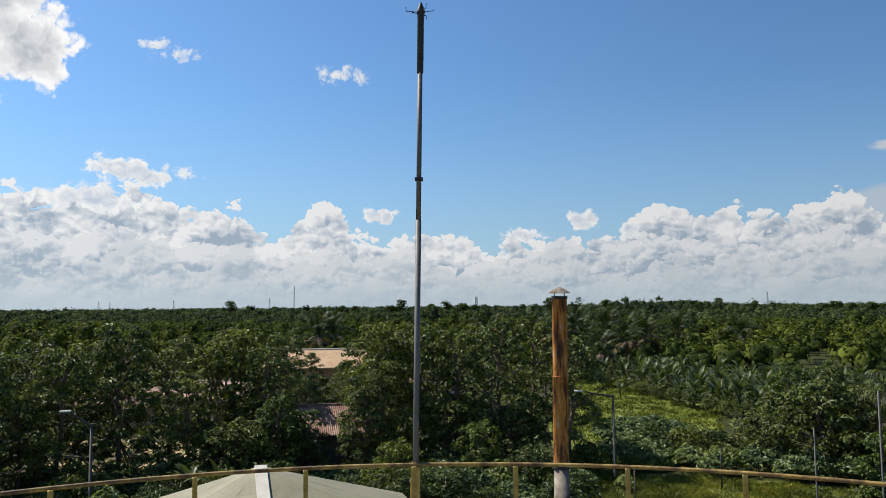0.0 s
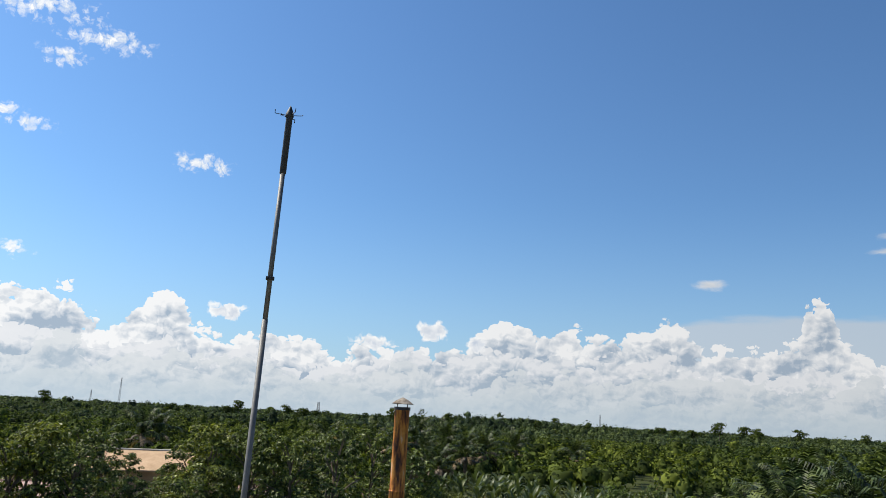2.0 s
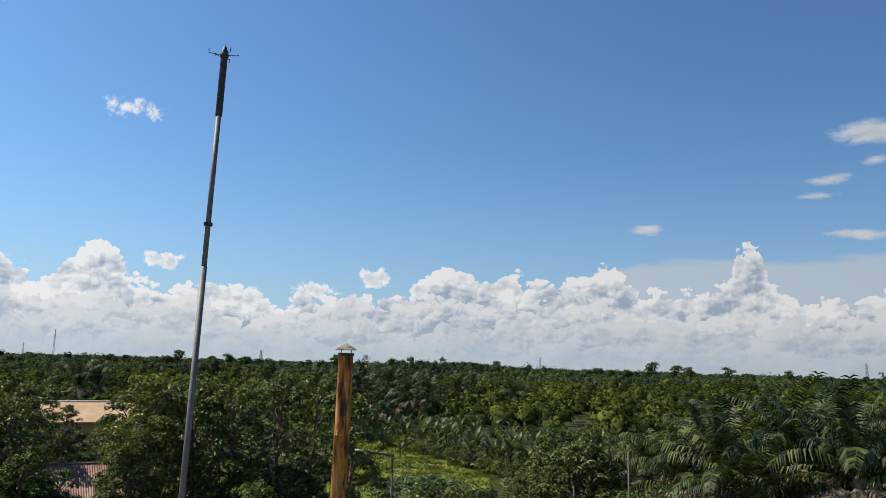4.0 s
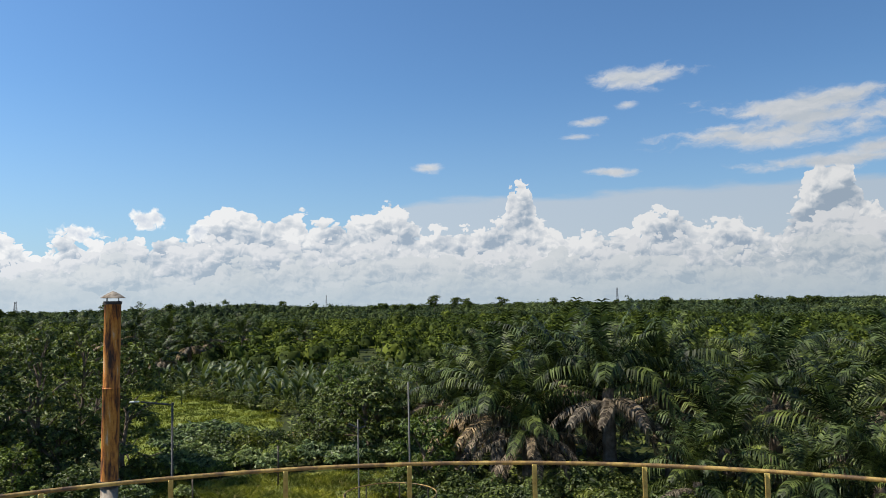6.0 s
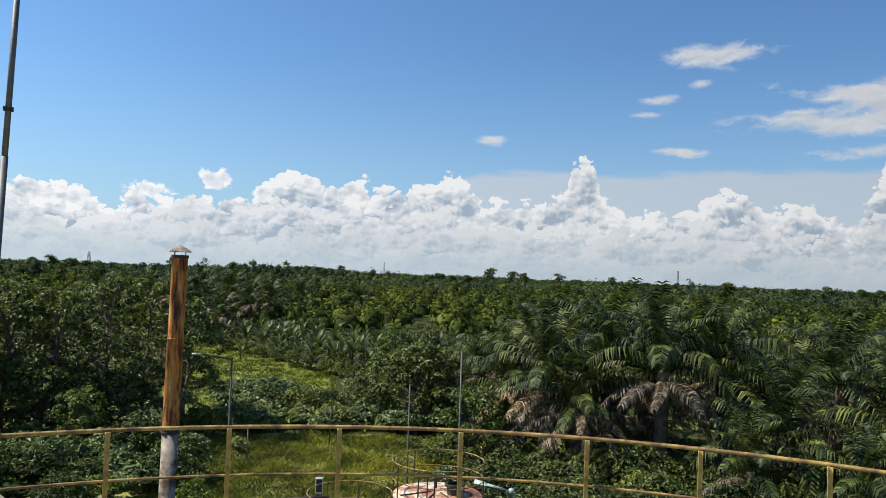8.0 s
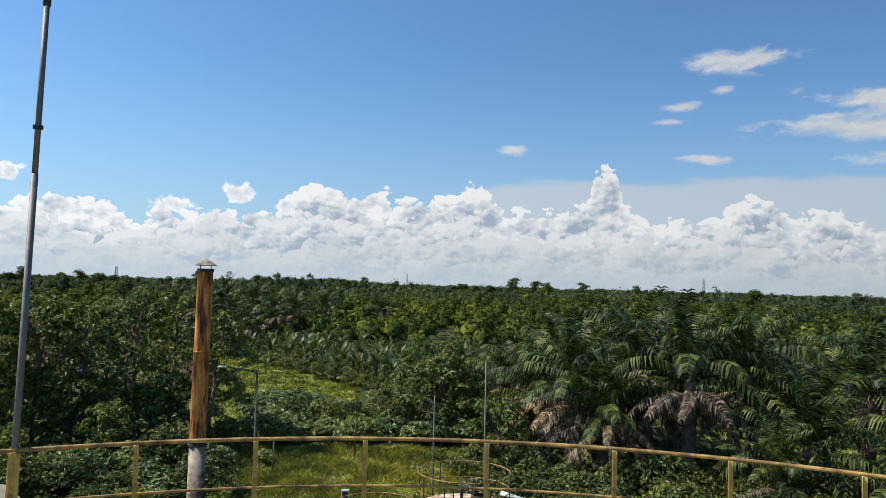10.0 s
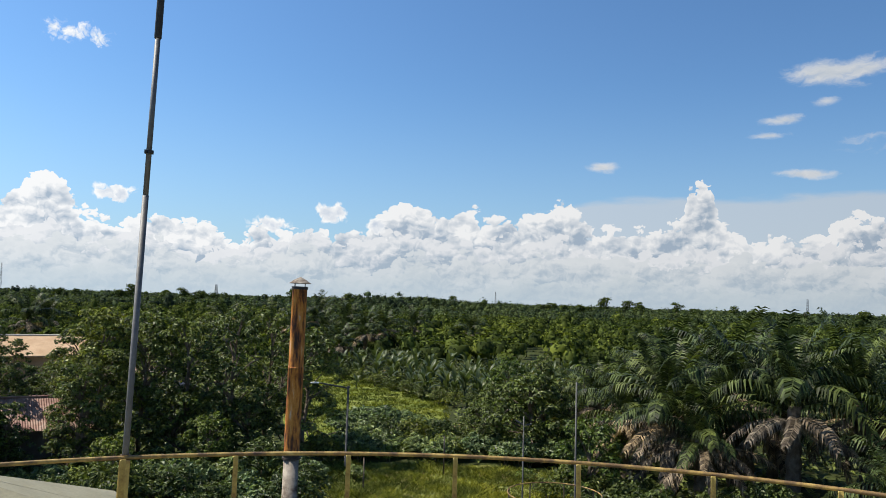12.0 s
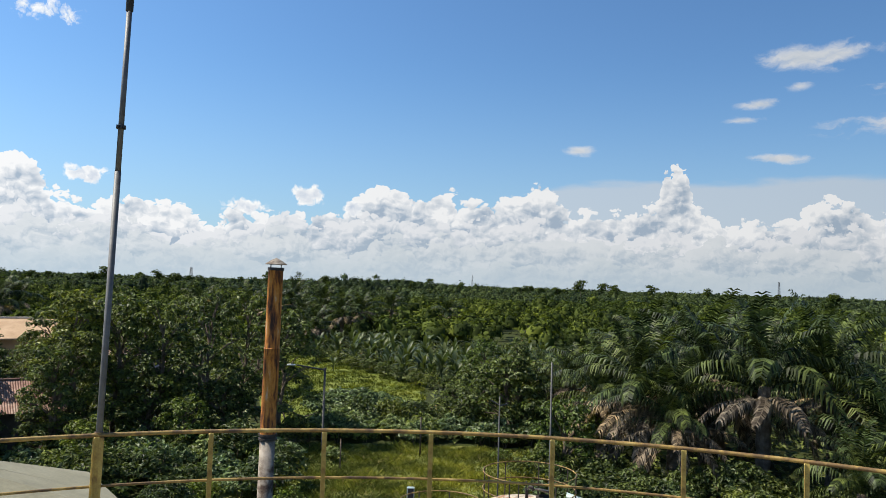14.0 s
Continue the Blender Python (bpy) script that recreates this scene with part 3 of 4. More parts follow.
lathe(bm, [(0.030, 0), (0.036, 0.01), (0.036, 0.64), (0.040, 0.65), (0.042, 0.70)], 14)
o_ = part("sleeve", bm, M_BLACK, mast, "black sleeve", True)
o_.location.z = HT - 0.80
bm = bmesh.new()
lathe(bm, [(0.043, 0), (0.046, 0.02), (0.040, 0.05), (0.022, 0.10), (0.003, 0.14)], 14)
o_ = part("tip", bm, M_BLACK, mast, "black pointed tip", True)
o_.location.z = HT - 0.14
for a, l, z, r in ((0, 0.145, 0.0, 0.0), (168, 0.165, 0.0, 0.045), (55, 0.10, -0.03, -0.04), (205, 0.10, -0.03, -0.03), (300, 0.12, 0.0, 0.03)):
    bm = bmesh.new()
    c, s = math.cos(radians(a)), math.sin(radians(a))
    tube(bm, [(0.03 * c, 0.03 * s, z), (0.03 * c + l * 0.7 * c, l * 0.75 * s, z + 0.012), (l * c, l * s, z + 0.02), (l * 1.02 * c, l * 1.02 * s, z + 0.02 + r)], 0.0045, 6)
    o_ = part("prong", bm, M_BLACK, mast)
    o_.location.z = HT - 0.115
bm = bmesh.new()
box(bm, -0.05, 0.05, -0.012, 0.012, 0.35, TOP_RAIL - EDGE - 0.02, 0.003)
o_ = part("bracket", bm, M_RAIL, mast, "yellow steel bracket plate")
o_.location.y = -0.05
bm = bmesh.new()
lathe(bm, [(0.036, 0), (0.046, 0.0), (0.046, 0.05), (0.036, 0.05), (0.036, 0)], 14, False)
o_ = part("clamp", bm, M_RAIL_TOP, mast)
o_.location.z = TOP_RAIL - EDGE - 0.025

# ---- chimney ----
CH = at(8.38, 26.0)
chim = thing("chimney_pipe", CH, label="tall rusty orange steel chimney pipe with a small cone cap", category="chimney")
chim.matrix_world = pose(*CH, 0, 0.35, 0)
ZW = EYE - 26 * math.tan(radians(11.62))
bm = bmesh.new()
lathe(bm, [(0.255, 0), (0.255, ZW - 0.03)], 28)
part("lower_pipe", bm, M_CHALK, chim, "chalky grey painted lower length", True)
bm = bmesh.new()
lathe(bm, [(0.255, ZW - 0.10), (0.31, ZW - 0.10), (0.31, ZW - 0.04), (0.27, ZW - 0.035), (0.27, ZW + 0.035), (0.31, ZW + 0.04), (0.31, ZW + 0.10), (0.255, ZW + 0.10)], 28)
part("flange", bm, M_DARKIRON, chim, "dark bolted flange")
for z0, z1, r in ((ZW + 0.05, ZW + 2.95, 0.262), (ZW + 2.95, 13.28, 0.250)):
    bm = bmesh.new()
    lathe(bm, [(r - 0.004, z0), (r, z0 + 0.02), (r, z1 - 0.03), (r + 0.006, z1 - 0.025), (r + 0.006, z1)], 28)
    part("pipe", bm, M_RUST, chim, smooth=True)
bm = bmesh.new()
lathe(bm, [(0.25, 13.20), (0.275, 13.20), (0.275, 13.30), (0.25, 13.30)], 28)
part("collar", bm, M_DARKIRON, chim, "dark collar")
bm = bmesh.new()
lathe(bm, [(0.36, 13.40), (0.37, 13.41), (0.2, 13.53), (0.02, 13.62)], 28)
part("cap", bm, M_CHALK, chim, "weathered cone rain cap")
for k in range(4):
    bm = bmesh.new()
    c, s = 0.24 * math.cos(k * 1.571 + 0.6), 0.24 * math.sin(k * 1.571 + 0.6)
    tube(bm, [(c, s, 13.26), (c, s, 13.44)], 0.012, 6)
    part("cap_strut", bm, M_DARKIRON, chim)
for z in (6.2, 9.6, 11.9):
    bm = bmesh.new()
    box(bm, 0.24, 0.31, -0.02, 0.02, z, z + 0.09, 0.004)
    part("lug", bm, M_DARKIRON, chim)

# ---- neighbouring tank with a six-sided roof ----
CP = at(-13.77, 17.0)
nb = thing("roofed_tank", CP, 13.77, label="tank with a six-sided grey-green sheet roof and white flashing", category="tank")
bm = bmesh.new()
lathe(bm, [(3.45, 0.0), (3.45, 8.2)], 56)
part("shell", bm, M_SHELL, nb)
ZA = EYE - 17 * math.tan(radians(11.35))
SLOPE, RE = 0.315, 4.2
for k in range(6):
    bm = bmesh.new()
    a0, a1 = radians(60 * k + 33), radians(60 * k + 93)
    vs = []
    for r, z in ((0.03, ZA), (1.4, ZA - 1.4 * SLOPE), (2.8, ZA - 2.8 * SLOPE), (RE, ZA - RE * SLOPE), (RE + 0.02, ZA - RE * SLOPE - 0.09), (0.03, ZA - 0.08)):
        p0, p1 = Vector((r * math.cos(a0), r * math.sin(a0), z)), Vector((r * math.cos(a1), r * math.sin(a1), z))
        vs.append([bm.verts.new(p0.lerp(p1, j / 6)) for j in range(7)])
    for p, q in zip(vs, vs[1:]):
        for j in range(6):
            bm.faces.new((p[j], p[j + 1], q[j + 1], q[j]))
    panel = part("roof_panel", bm, M_ROOF, nb)
    for f in (0.5,):                            # seam between the sheets
        bm = bmesh.new()
        e0 = Vector((RE * math.cos(a0), RE * math.sin(a0), ZA - RE * SLOPE)).lerp(Vector((RE * math.cos(a1), RE * math.sin(a1), ZA - RE * SLOPE)), f)
        tube(bm, [e0 * 0.999 + Vector((0, 0, 0.004)), Vector((0, 0, ZA + 0.004)).lerp(e0, 0.05)], 0.004, 5)
        part("seam", bm, M_ROOF, panel)
bm = bmesh.new()
bmesh.ops.create_cone(bm, cap_ends=True, segments=16, radius1=0.2, radius2=0.04, depth=0.06)
o_ = part("finial", bm, M_WHITE, nb)
o_.location.z = ZA - 0.02
bm = bmesh.new()
box(bm, -0.13, 0.13, -4.4, 0.0, -0.015, 0.03, 0.006)
o_ = part("flashing", bm, M_WHITE, nb, "white ridge flashing strip")
o_.matrix_local = pose(0, 0, ZA + 0.012, math.degrees(math.atan(SLOPE)), 0, 3)


# ---- plants ----
def frond_mesh(name, seed, length, rise, bend, leaflet, width, droop, material, pairs=24):
    """One palm frond growing along +x from the origin: a curved stalk and two rows of leaflets."""
    rng = np.random.default_rng(seed)
    s = np.linspace(0, 1, 15)
    ang = np.radians(rise) - np.radians(bend) * s ** 1.4
    step = length / 14
    px = np.concatenate([[0], np.cumsum(np.cos(ang[:-1]) * step)])
    pz = np.concatenate([[0], np.cumsum(np.sin(ang[:-1]) * step)])
    py = 0.35 * np.sin(s * 2.2 + seed) * s * s
    pts = np.stack([px, py, pz], 1)
    V, F = [], []
    for i, p in enumerate(pts):
        r = 0.075 * (1 - 0.85 * s[i])
        V += [p + np.array([0, r, 0]), p + np.array([0, -r, 0]), p + np.array([0, 0, -r * 1.3])]
    for i in range(14):
        for k in range(3):
            F.append((3 * i + k, 3 * i + (k + 1) % 3, 3 * i + 3 + (k + 1) % 3, 3 * i + 3 + k))
    V, F = [np.array(V)], [np.array(F)]
    base = 45
    for side in (-1, 1):
        u = np.clip(np.linspace(0.14, 0.99, pairs) + rng.normal(0, 0.006, pairs), 0, 0.995)
        c = np.stack([np.interp(u, s, pts[:, k]) for k in range(3)], 1)
        a = np.interp(u, s, ang)
        t = np.stack([np.cos(a), 0 * a, np.sin(a)], 1)
        up = np.stack([-np.sin(a), 0 * a, np.cos(a)], 1)
        ln = (leaflet * (0.4 + 0.8 * np.sin(np.pi * np.clip(u * 0.9 + 0.08, 0, 1)) ** 0.6) * rng.uniform(0.88, 1.08, pairs))[:, None]
        d = unit(t * rng.uniform(0.5, 0.7, (pairs, 1)) + np.array([0, side, 0]) + up * rng.uniform(0.1, 0.35, (pairs, 1)) + np.array([0, 0, -0.2 * droop]))
        fall = np.array([0, 0, -1.0]) * droop * rng.uniform(0.75, 1.2, (pairs, 1))
        w = unit(np.cross(d, up)) * width
        mid = c + d * ln * 0.45
        tip = mid + unit(d + fall) * ln * 0.6
        v = np.stack([c - w * 0.3, c + w * 0.3, mid + w * 0.5, tip, mid - w * 0.5], 1).reshape(-1, 3)
        q = np.arange(5 * pairs).reshape(pairs, 5) + base
        V.append(v)
        F.append(np.stack([q[:, 0], q[:, 1], q[:, 2], q[:, 4]], 1))
        F.append(np.stack([q[:, 4], q[:, 2], q[:, 3], q[:, 3]], 1)[:, [0, 1, 2, 2]])
        base += 5 * pairs
    V = np.concatenate(V)
    quads = np.concatenate(F)
    me = bpy.data.meshes.new(name)
    me.from_pydata([tuple(v) for v in V], [], [tuple(dict.fromkeys(map(int, f))) for f in quads])
    me.materials.append(material)
    return me


FRONDS = [frond_mesh("frond", 11, 5.6, 86, 44, 0.9, 0.13, 0.7, M_FROND, 26), frond_mesh("frond", 12, 6.2, 77, 80, 1.1, 0.13, 1.2, M_FROND, 28),
          frond_mesh("frond", 13, 6.0, 58, 110, 1.15, 0.13, 1.7, M_FROND, 27), frond_mesh("frond", 14, 5.4, 30, 98, 1.1, 0.13, 1.9, M_FROND, 24)]
DRY = [frond_mesh("dry_frond", 21, 5.4, 14, 60, 0.8, 0.12, 1.6, M_DRY, 28), frond_mesh("dry_frond", 22, 5.0, -15, 62, 0.8, 0.12, 1.6, M_DRY, 28)]


def oil_palm(seed, height, dry, count=21, size=1.0):
    rng = random.Random(seed)
    palm = thing("oil_palm", (0, 0, 0), label="dark green oil palm with arching fronds" + (" and hanging dry brown ones" if dry > 3 else ""), category="palm tree", group="oil palms")
    bm = bmesh.new()
    n = 14
    tube(bm, [(0.1 * math.sin(i * 0.6 + seed), 0.1 * math.cos(i * 0.5), height * i / n) for i in range(n + 1)], [0.42 + (0.07 if i % 2 else 0.0) - 0.06 * i / n for i in range(n + 1)], 10)
    part("trunk", bm, M_BARK, palm)
    for k in range(count):
        f = (k + 0.5) / count
        ob = new("frond", FRONDS[0 if f < 0.22 else 1 if f < 0.52 else 2 if f < 0.8 else 3])
        ob.parent = palm
        ob.matrix_local = pose(0, 0, height - 0.2 - 0.35 * f, rng.uniform(-12, 12), rng.uniform(-9, 9), k * 137.5 + rng.uniform(-12, 12)) @ Matrix.Scale(size * rng.uniform(0.85, 1.1), 4)
    for k in range(dry):
        ob = new("dry_frond", DRY[k % 2])
        ob.parent = palm
        ob.matrix_local = pose(0, 0, height - 0.6 - rng.uniform(0, 0.5), rng.uniform(-15, 15), rng.uniform(-8, 8), k * 97.0 + rng.uniform(-20, 20)) @ Matrix.Scale(size * rng.uniform(0.8, 1.05), 4)
    return palm


def place_copies(protos, spots):
    """Each spot: (azimuth, distance, scale, which). The prototypes take the first spots of their kind."""
    rng = random.Random(77)
    used = set()
    for az, d, sc, w in spots:
        m = pose(*at(az, d), rng.uniform(-2, 2), rng.uniform(-2, 2), rng.uniform(0, 360))
        ob = protos[w]
        if w in used:
            ob = copy_thing(protos[w], m)
        used.add(w)
        ob.matrix_basis = m @ Matrix.Diagonal((sc, sc, sc * rng.uniform(0.93, 1.07), 1))


palms = [oil_palm(1, 6.4, 14), oil_palm(2, 6.9, 9), oil_palm(3, 5.6, 18, 22), oil_palm(4, 7.0, 3), oil_palm(5, 3.6, 2)]
spots = [(36.2, 53, 1.0, 2), (40.4, 55, 1.06, 1), (44.2, 52, 1.07, 0), (48.6, 55, 1.04, 1), (52.3, 50, 1.08, 4), (55.6, 55, 1.0, 3), (59.6, 51, 1.08, 4), (63.0, 56, 1.0, 0), (67.5, 53, 0.92, 3), (72, 56, 1, 1),
         (50.2, 46, 0.7, 4), (57.5, 46.5, 0.72, 4), (61.5, 47, 0.75, 4)]
prng = random.Random(5)
for i, d in enumerate((62, 71, 82, 95)):
    for k in range(7):
        az = 36.5 + k * 5.6 + (2.4 if i % 2 else 0) + prng.uniform(-0.8, 0.8)
        spots.append((az, d + prng.uniform(-2.5, 2.5), prng.uniform(0.86, 1.0) * (0.86 if az > 47 else 1.0), prng.choice((0, 1, 3, 3, 1))))
spots += [(33.0, 60, 0.86, 2), (31.0, 70, 0.8, 2), (34.8, 66, 0.95, 0), (38.4, 51, 0.9, 2), (43.0, 62, 0.9, 2)]
# palms behind the clearing
spots += [(8.6, 148, 1.0, 1), (10.6, 152, 1.0, 0), (12.2, 158, 1.05, 3), (13.6, 150, 0.95, 0), (6.6, 160, 1.0, 3), (15.0, 165, 1.0, 1), (17.2, 170, 1.0, 3), (9.8, 168, 1.1, 3), (11.6, 138, 0.85, 2), (-9.5, 150, 1.0, 1), (-8.3, 158, 1.0, 3),
          (21.5, 172, 0.95, 1), (3.5, 165, 1.0, 1)]
place_copies(palms, spots)


def tree(seed, height, spread, leaf, material, label, group, dense=18.0, low=0.14):
    """A broad-leaved tree: forked tapering trunk, limbs, and an uneven crown of leaf clumps."""
    rng = np.random.default_rng(seed)
    tr = thing("tree", (0, 0, 0), label=label, category="tree", group=group)
    bm = bmesh.new()
    tube(bm, [(0.12 * math.sin(i + seed), 0.1 * math.cos(1.3 * i), height * 0.8 * i / 8) for i in range(9)], [0.20 - 0.018 * i for i in range(9)], 8)
    blobs = []
    n = int(rng.integers(48, 58))
    for k in range(n):
        f = k / (n - 1)
        z = height * (low + (1 - low) * f ** 0.85)
        r = spread * (1.12 - 0.74 * f ** 1.8) * rng.uniform(0.3, 1.05) ** 0.7
        a = k * 2.399 + rng.uniform(-0.5, 0.5)
        b = np.array([r * math.cos(a), r * math.sin(a), z * rng.uniform(0.93, 1.0)])
        q = spread * rng.uniform(0.14, 0.27)
        blobs.append((*b, q, q, q * rng.uniform(0.65, 0.95)))
        if k % 3 == 0:
            tube(bm, [(0, 0, max(0.3 * height, b[2] - 1.6)), tuple(b * [0.55, 0.55, 1] - [0, 0, 0.5]), tuple(b)], [0.08, 0.05, 0.02], 5)
    part("trunk", bm, M_BARK, tr)
    P, O = clumps(rng, blobs, dense, 0.2)
    v, f = leaves(rng, P, O, leaf, 0.55, 0.55)
    put_mesh("crown", v, f, material, tr)
    return tr


trees = [tree(31 + i, h, s, 0.31, m, lab, "roadside trees") for i, (h, s, m, lab) in enumerate([
    (10.2, 3.0, M_TREE, "tall dark green broad-leaved tree with a clumpy crown"), (9.2, 2.6, M_TREE, "slim dark green broad-leaved tree with a gappy crown"),
    (10.8, 2.7, M_TREE, "tall dark green broad-leaved tree with a clumpy crown"), (8.2, 3.1, M_TREE2, "bright green broad-leaved tree with a loose crown"),
    (6.0, 2.6, M_TREE2, "small yellowish green broad-leaved tree"), (5.6, 3.0, M_TREE, "low dark green tree with a wide crown")])]
spots = []
trng = random.Random(9)
for az in np.arange(-41, 9, 2.6):
    spots.append((az + trng.uniform(-0.8, 0.8), trng.uniform(60, 66), trng.uniform(0.96, 1.12), trng.choice((0, 1, 2))))
for az in np.arange(-42, 9.5, 2.9):
    if not -11 < az < -5.9:
        spots.append((az + trng.uniform(-0.9, 0.9), trng.uniform(70, 90), trng.uniform(0.88, 1.06), trng.choice((0, 1, 2, 2, 3))))
for az in np.arange(-42, 9, 3.4):
    spots.append((az + trng.uniform(-1, 1), trng.uniform(112, 138), trng.uniform(0.66, 0.86), trng.choice((0, 2, 3))))
spots = [s for s in spots if not (-25.2 < s[0] < -23.4 and s[1] < 68) and not (-12.6 < s[0] < -5.0 and s[1] < 70)]
for az in np.arange(-40, -4, 2.3):
    if not -24.5 < az < -21.5 and not -11.5 < az < -6:
        spots.append((az + trng.uniform(-0.7, 0.7), trng.uniform(55.5, 58.5), trng.uniform(0.82, 1.0), trng.choice((5, 5, 1, 0))))
spots += [(-12.3, 56, 0.8, 3), (2.6, 56, 0.72, 4), (-3.6, 52, 0.62, 4), (5.2, 60, 0.85, 5), (0.2, 60, 0.95, 5), (8.9, 88, 0.55, 5), (-4.9, 60, 0.9, 0), (-13.2, 60, 0.92, 2), (-11.8, 73, 0.98, 2), (-6.2, 72, 0.98, 0), (-9.6, 71, 0.74, 1), (-7.6, 70, 0.70, 0), (-11.0, 68, 0.8, 1), (-23.2, 66, 0.85, 1), (-10.6, 57, 0.5, 1),
          (22.4, 66, 0.72, 5), (23.8, 70, 0.95, 5), (26.2, 64, 1.22, 5), (27.4, 66, 1.05, 5), (28.5, 72, 1.0, 5), (30.4, 50, 0.92, 4), (31.6, 60, 0.72, 4), (33.4, 66, 0.9, 5),
          (-9.9, 88, 0.70, 2), (-7.5, 86, 0.66, 0), (-8.7, 79, 0.58, 1), (-10.1, 56.5, 0.60, 1), (-6.0, 57.5, 0.66, 2), (-1.9, 78, 0.92, 2), (-0.4, 80, 0.9, 0), (-3.2, 80, 0.85, 1), (24.4, 78, 0.9, 3), (27.0, 80, 0.85, 1), (30.0, 84, 0.8, 3), (33, 86, 0.95, 1)]
place_copies(trees, spots)


def shrub(seed, rx, rz, leaf, material, label, lumps=34, dense=14.5, name="shrub"):
    rng = np.random.default_rng(seed)
    blobs = [(0, 0, rz * 0.38, rx * 0.7, rx * 0.7, rz * 0.4)]
    for k in range(lumps):
        a, r = k * 2.399, rx * math.sqrt((k + 0.5) / lumps) * 0.9
        q = min(0.55, rx * rng.uniform(0.16, 0.30))
        blobs.append((r * math.cos(a), r * math.sin(a), rz * (0.92 - 0.55 * (r / rx) ** 2) * rng.uniform(0.75, 1.02), q, q, q * 0.75))
    P, O = clumps(rng, blobs, dense)
    keep = P[:, 2] > 0.05
    v, f = leaves(rng, P[keep], O[keep], leaf, 0.5, 0.5)
    sh = thing(name, (0, 0, 0), label=label, category="shrub", group="shrubs")
    for k in range(3):
        a = k * 2.1 + seed
        bm = bmesh.new()
        tube(bm, [(0.05 * math.cos(a), 0.05 * math.sin(a), 0), (rx * 0.4 * math.cos(a), rx * 0.4 * math.sin(a), rz * 0.7)], [0.035, 0.015], 5)
        part("stem", bm, M_BARK, sh)
    put_mesh("foliage", v, f, material, sh)
    return sh


shrubs = [shrub(51, 1.7, 2.5, 0.30, M_SHRUB, "leafy mid-green shrub in rough grass"), shrub(52, 1.4, 2.1, 0.36, M_PALE, "pale green leafy shrub in rough grass"),
          shrub(53, 2.0, 2.9, 0.30, M_SHRUB, "leafy mid-green shrub in rough grass"), shrub(54, 1.1, 1.4, 0.20, M_TREE2, "low bright green shrub"),
          shrub(55, 5.2, 2.9, 0.42, M_PALE, "wide flat-topped pale green thicket on grass", 90, 26.0), shrub(56, 1.8, 2.6, 0.30, M_TREE, "dark green leafy shrub")]
spots = []
srng = random.Random(3)
for az in np.arange(9.5, 33.5, 1.05):       # hedge beyond the near grass
    spots.append((az + srng.uniform(-0.4, 0.4), srng.uniform(60.5, 63.5), srng.uniform(0.85, 1.08), srng.choice((1, 1, 1, 3))))
for az in np.arange(15.5, 31, 2.0):
    spots.append((az + srng.uniform(-0.6, 0.6), srng.uniform(66, 70), srng.uniform(0.85, 1.1), srng.choice((0, 1, 2, 5))))
for d in (44, 48.5, 53, 57.5):              # below the left-hand trees
    for az in np.arange(-34, 11.5, 1.75):
        if not (-4.5 < az < 0 and d < 46):
            spots.append((az + srng.uniform(-0.7, 0.7), d + srng.uniform(-2, 2), srng.uniform(0.75, 1.15), srng.choice((0, 1, 1, 1, 2, 3))))
for d in (37.5, 41.5, 45.5, 50):            # in front of the palms
    for az in np.arange(31.5 if d < 46 else 29.5, 70, 1.85):
        spots.append((az + srng.uniform(-0.7, 0.7), d + srng.uniform(-1.8, 1.8), srng.uniform(0.6, 1.05), srng.choice((0, 0, 2, 2, 0, 5, 3))))
spots += [(14.7, 72, 1.0, 4), (14.2, 65.5, 0.72, 4), (8.6, 84, 0.9, 5), (9.0, 55, 0.5, 1), (11.3, 47, 0.5, 3), (13.2, 55, 0.55, 1), (27.5, 51, 0.7, 0), (28.8, 46, 0.7, 1), (30.3, 43, 0.7, 1), (26, 56, 0.8, 3)]
fringe = [(az, float(np.interp(az, [9, 14, 19.5, 24, 31], [133, 115, 95, 89, 85])) - 1.0, 0.75, 5) for az in np.arange(12, 31, 1.2)]
place_copies(shrubs, spots + fringe)


def banana(seed):
    rng = np.random.default_rng(seed)
    b = thing("banana_plant", (0, 0, 0), label="banana plant with long upright glossy leaves", category="plant", group="banana plants")
    bm = bmesh.new()
    tube(bm, [(0, 0, 0), (0.03, 0, 1.4), (0, 0.03, 2.6)], [0.16, 0.13, 0.08], 8)
    part("stem", bm, M_BANANA, b)
    for k in range(12):
        L, W = rng.uniform(2.2, 3.1), rng.uniform(0.20, 0.30)
        rise, bend = np.radians(rng.uniform(46, 88)), np.radians(rng.uniform(30, 100))
        s = np.linspace(0, 1, 9)
        a = rise - bend * s ** 1.6
        x, z = np.cumsum(np.cos(a)) * L / 9, rng.uniform(0.5, 2.3) + np.cumsum(np.sin(a)) * L / 9
        w = W * np.sin(np.pi * np.clip(s * 0.93 + 0.05, 0, 1)) ** 0.6
        V, F = [], []
        for i in range(9):
            V += [(x[i], -w[i], z[i] + 0.12 * w[i]), (x[i], 0, z[i] - 0.1 * w[i]), (x[i], w[i], z[i] + 0.12 * w[i])]
        for i in range(8):
            F += [(3 * i, 3 * i + 1, 3 * i + 4, 3 * i + 3), (3 * i + 1, 3 * i + 2, 3 * i + 5, 3 * i + 4)]
        ob = put_mesh("leaf", V, F, M_BANANA, b)
        ob.rotation_euler.z = k * 2.399 + rng.uniform(-0.3, 0.3)
    return b


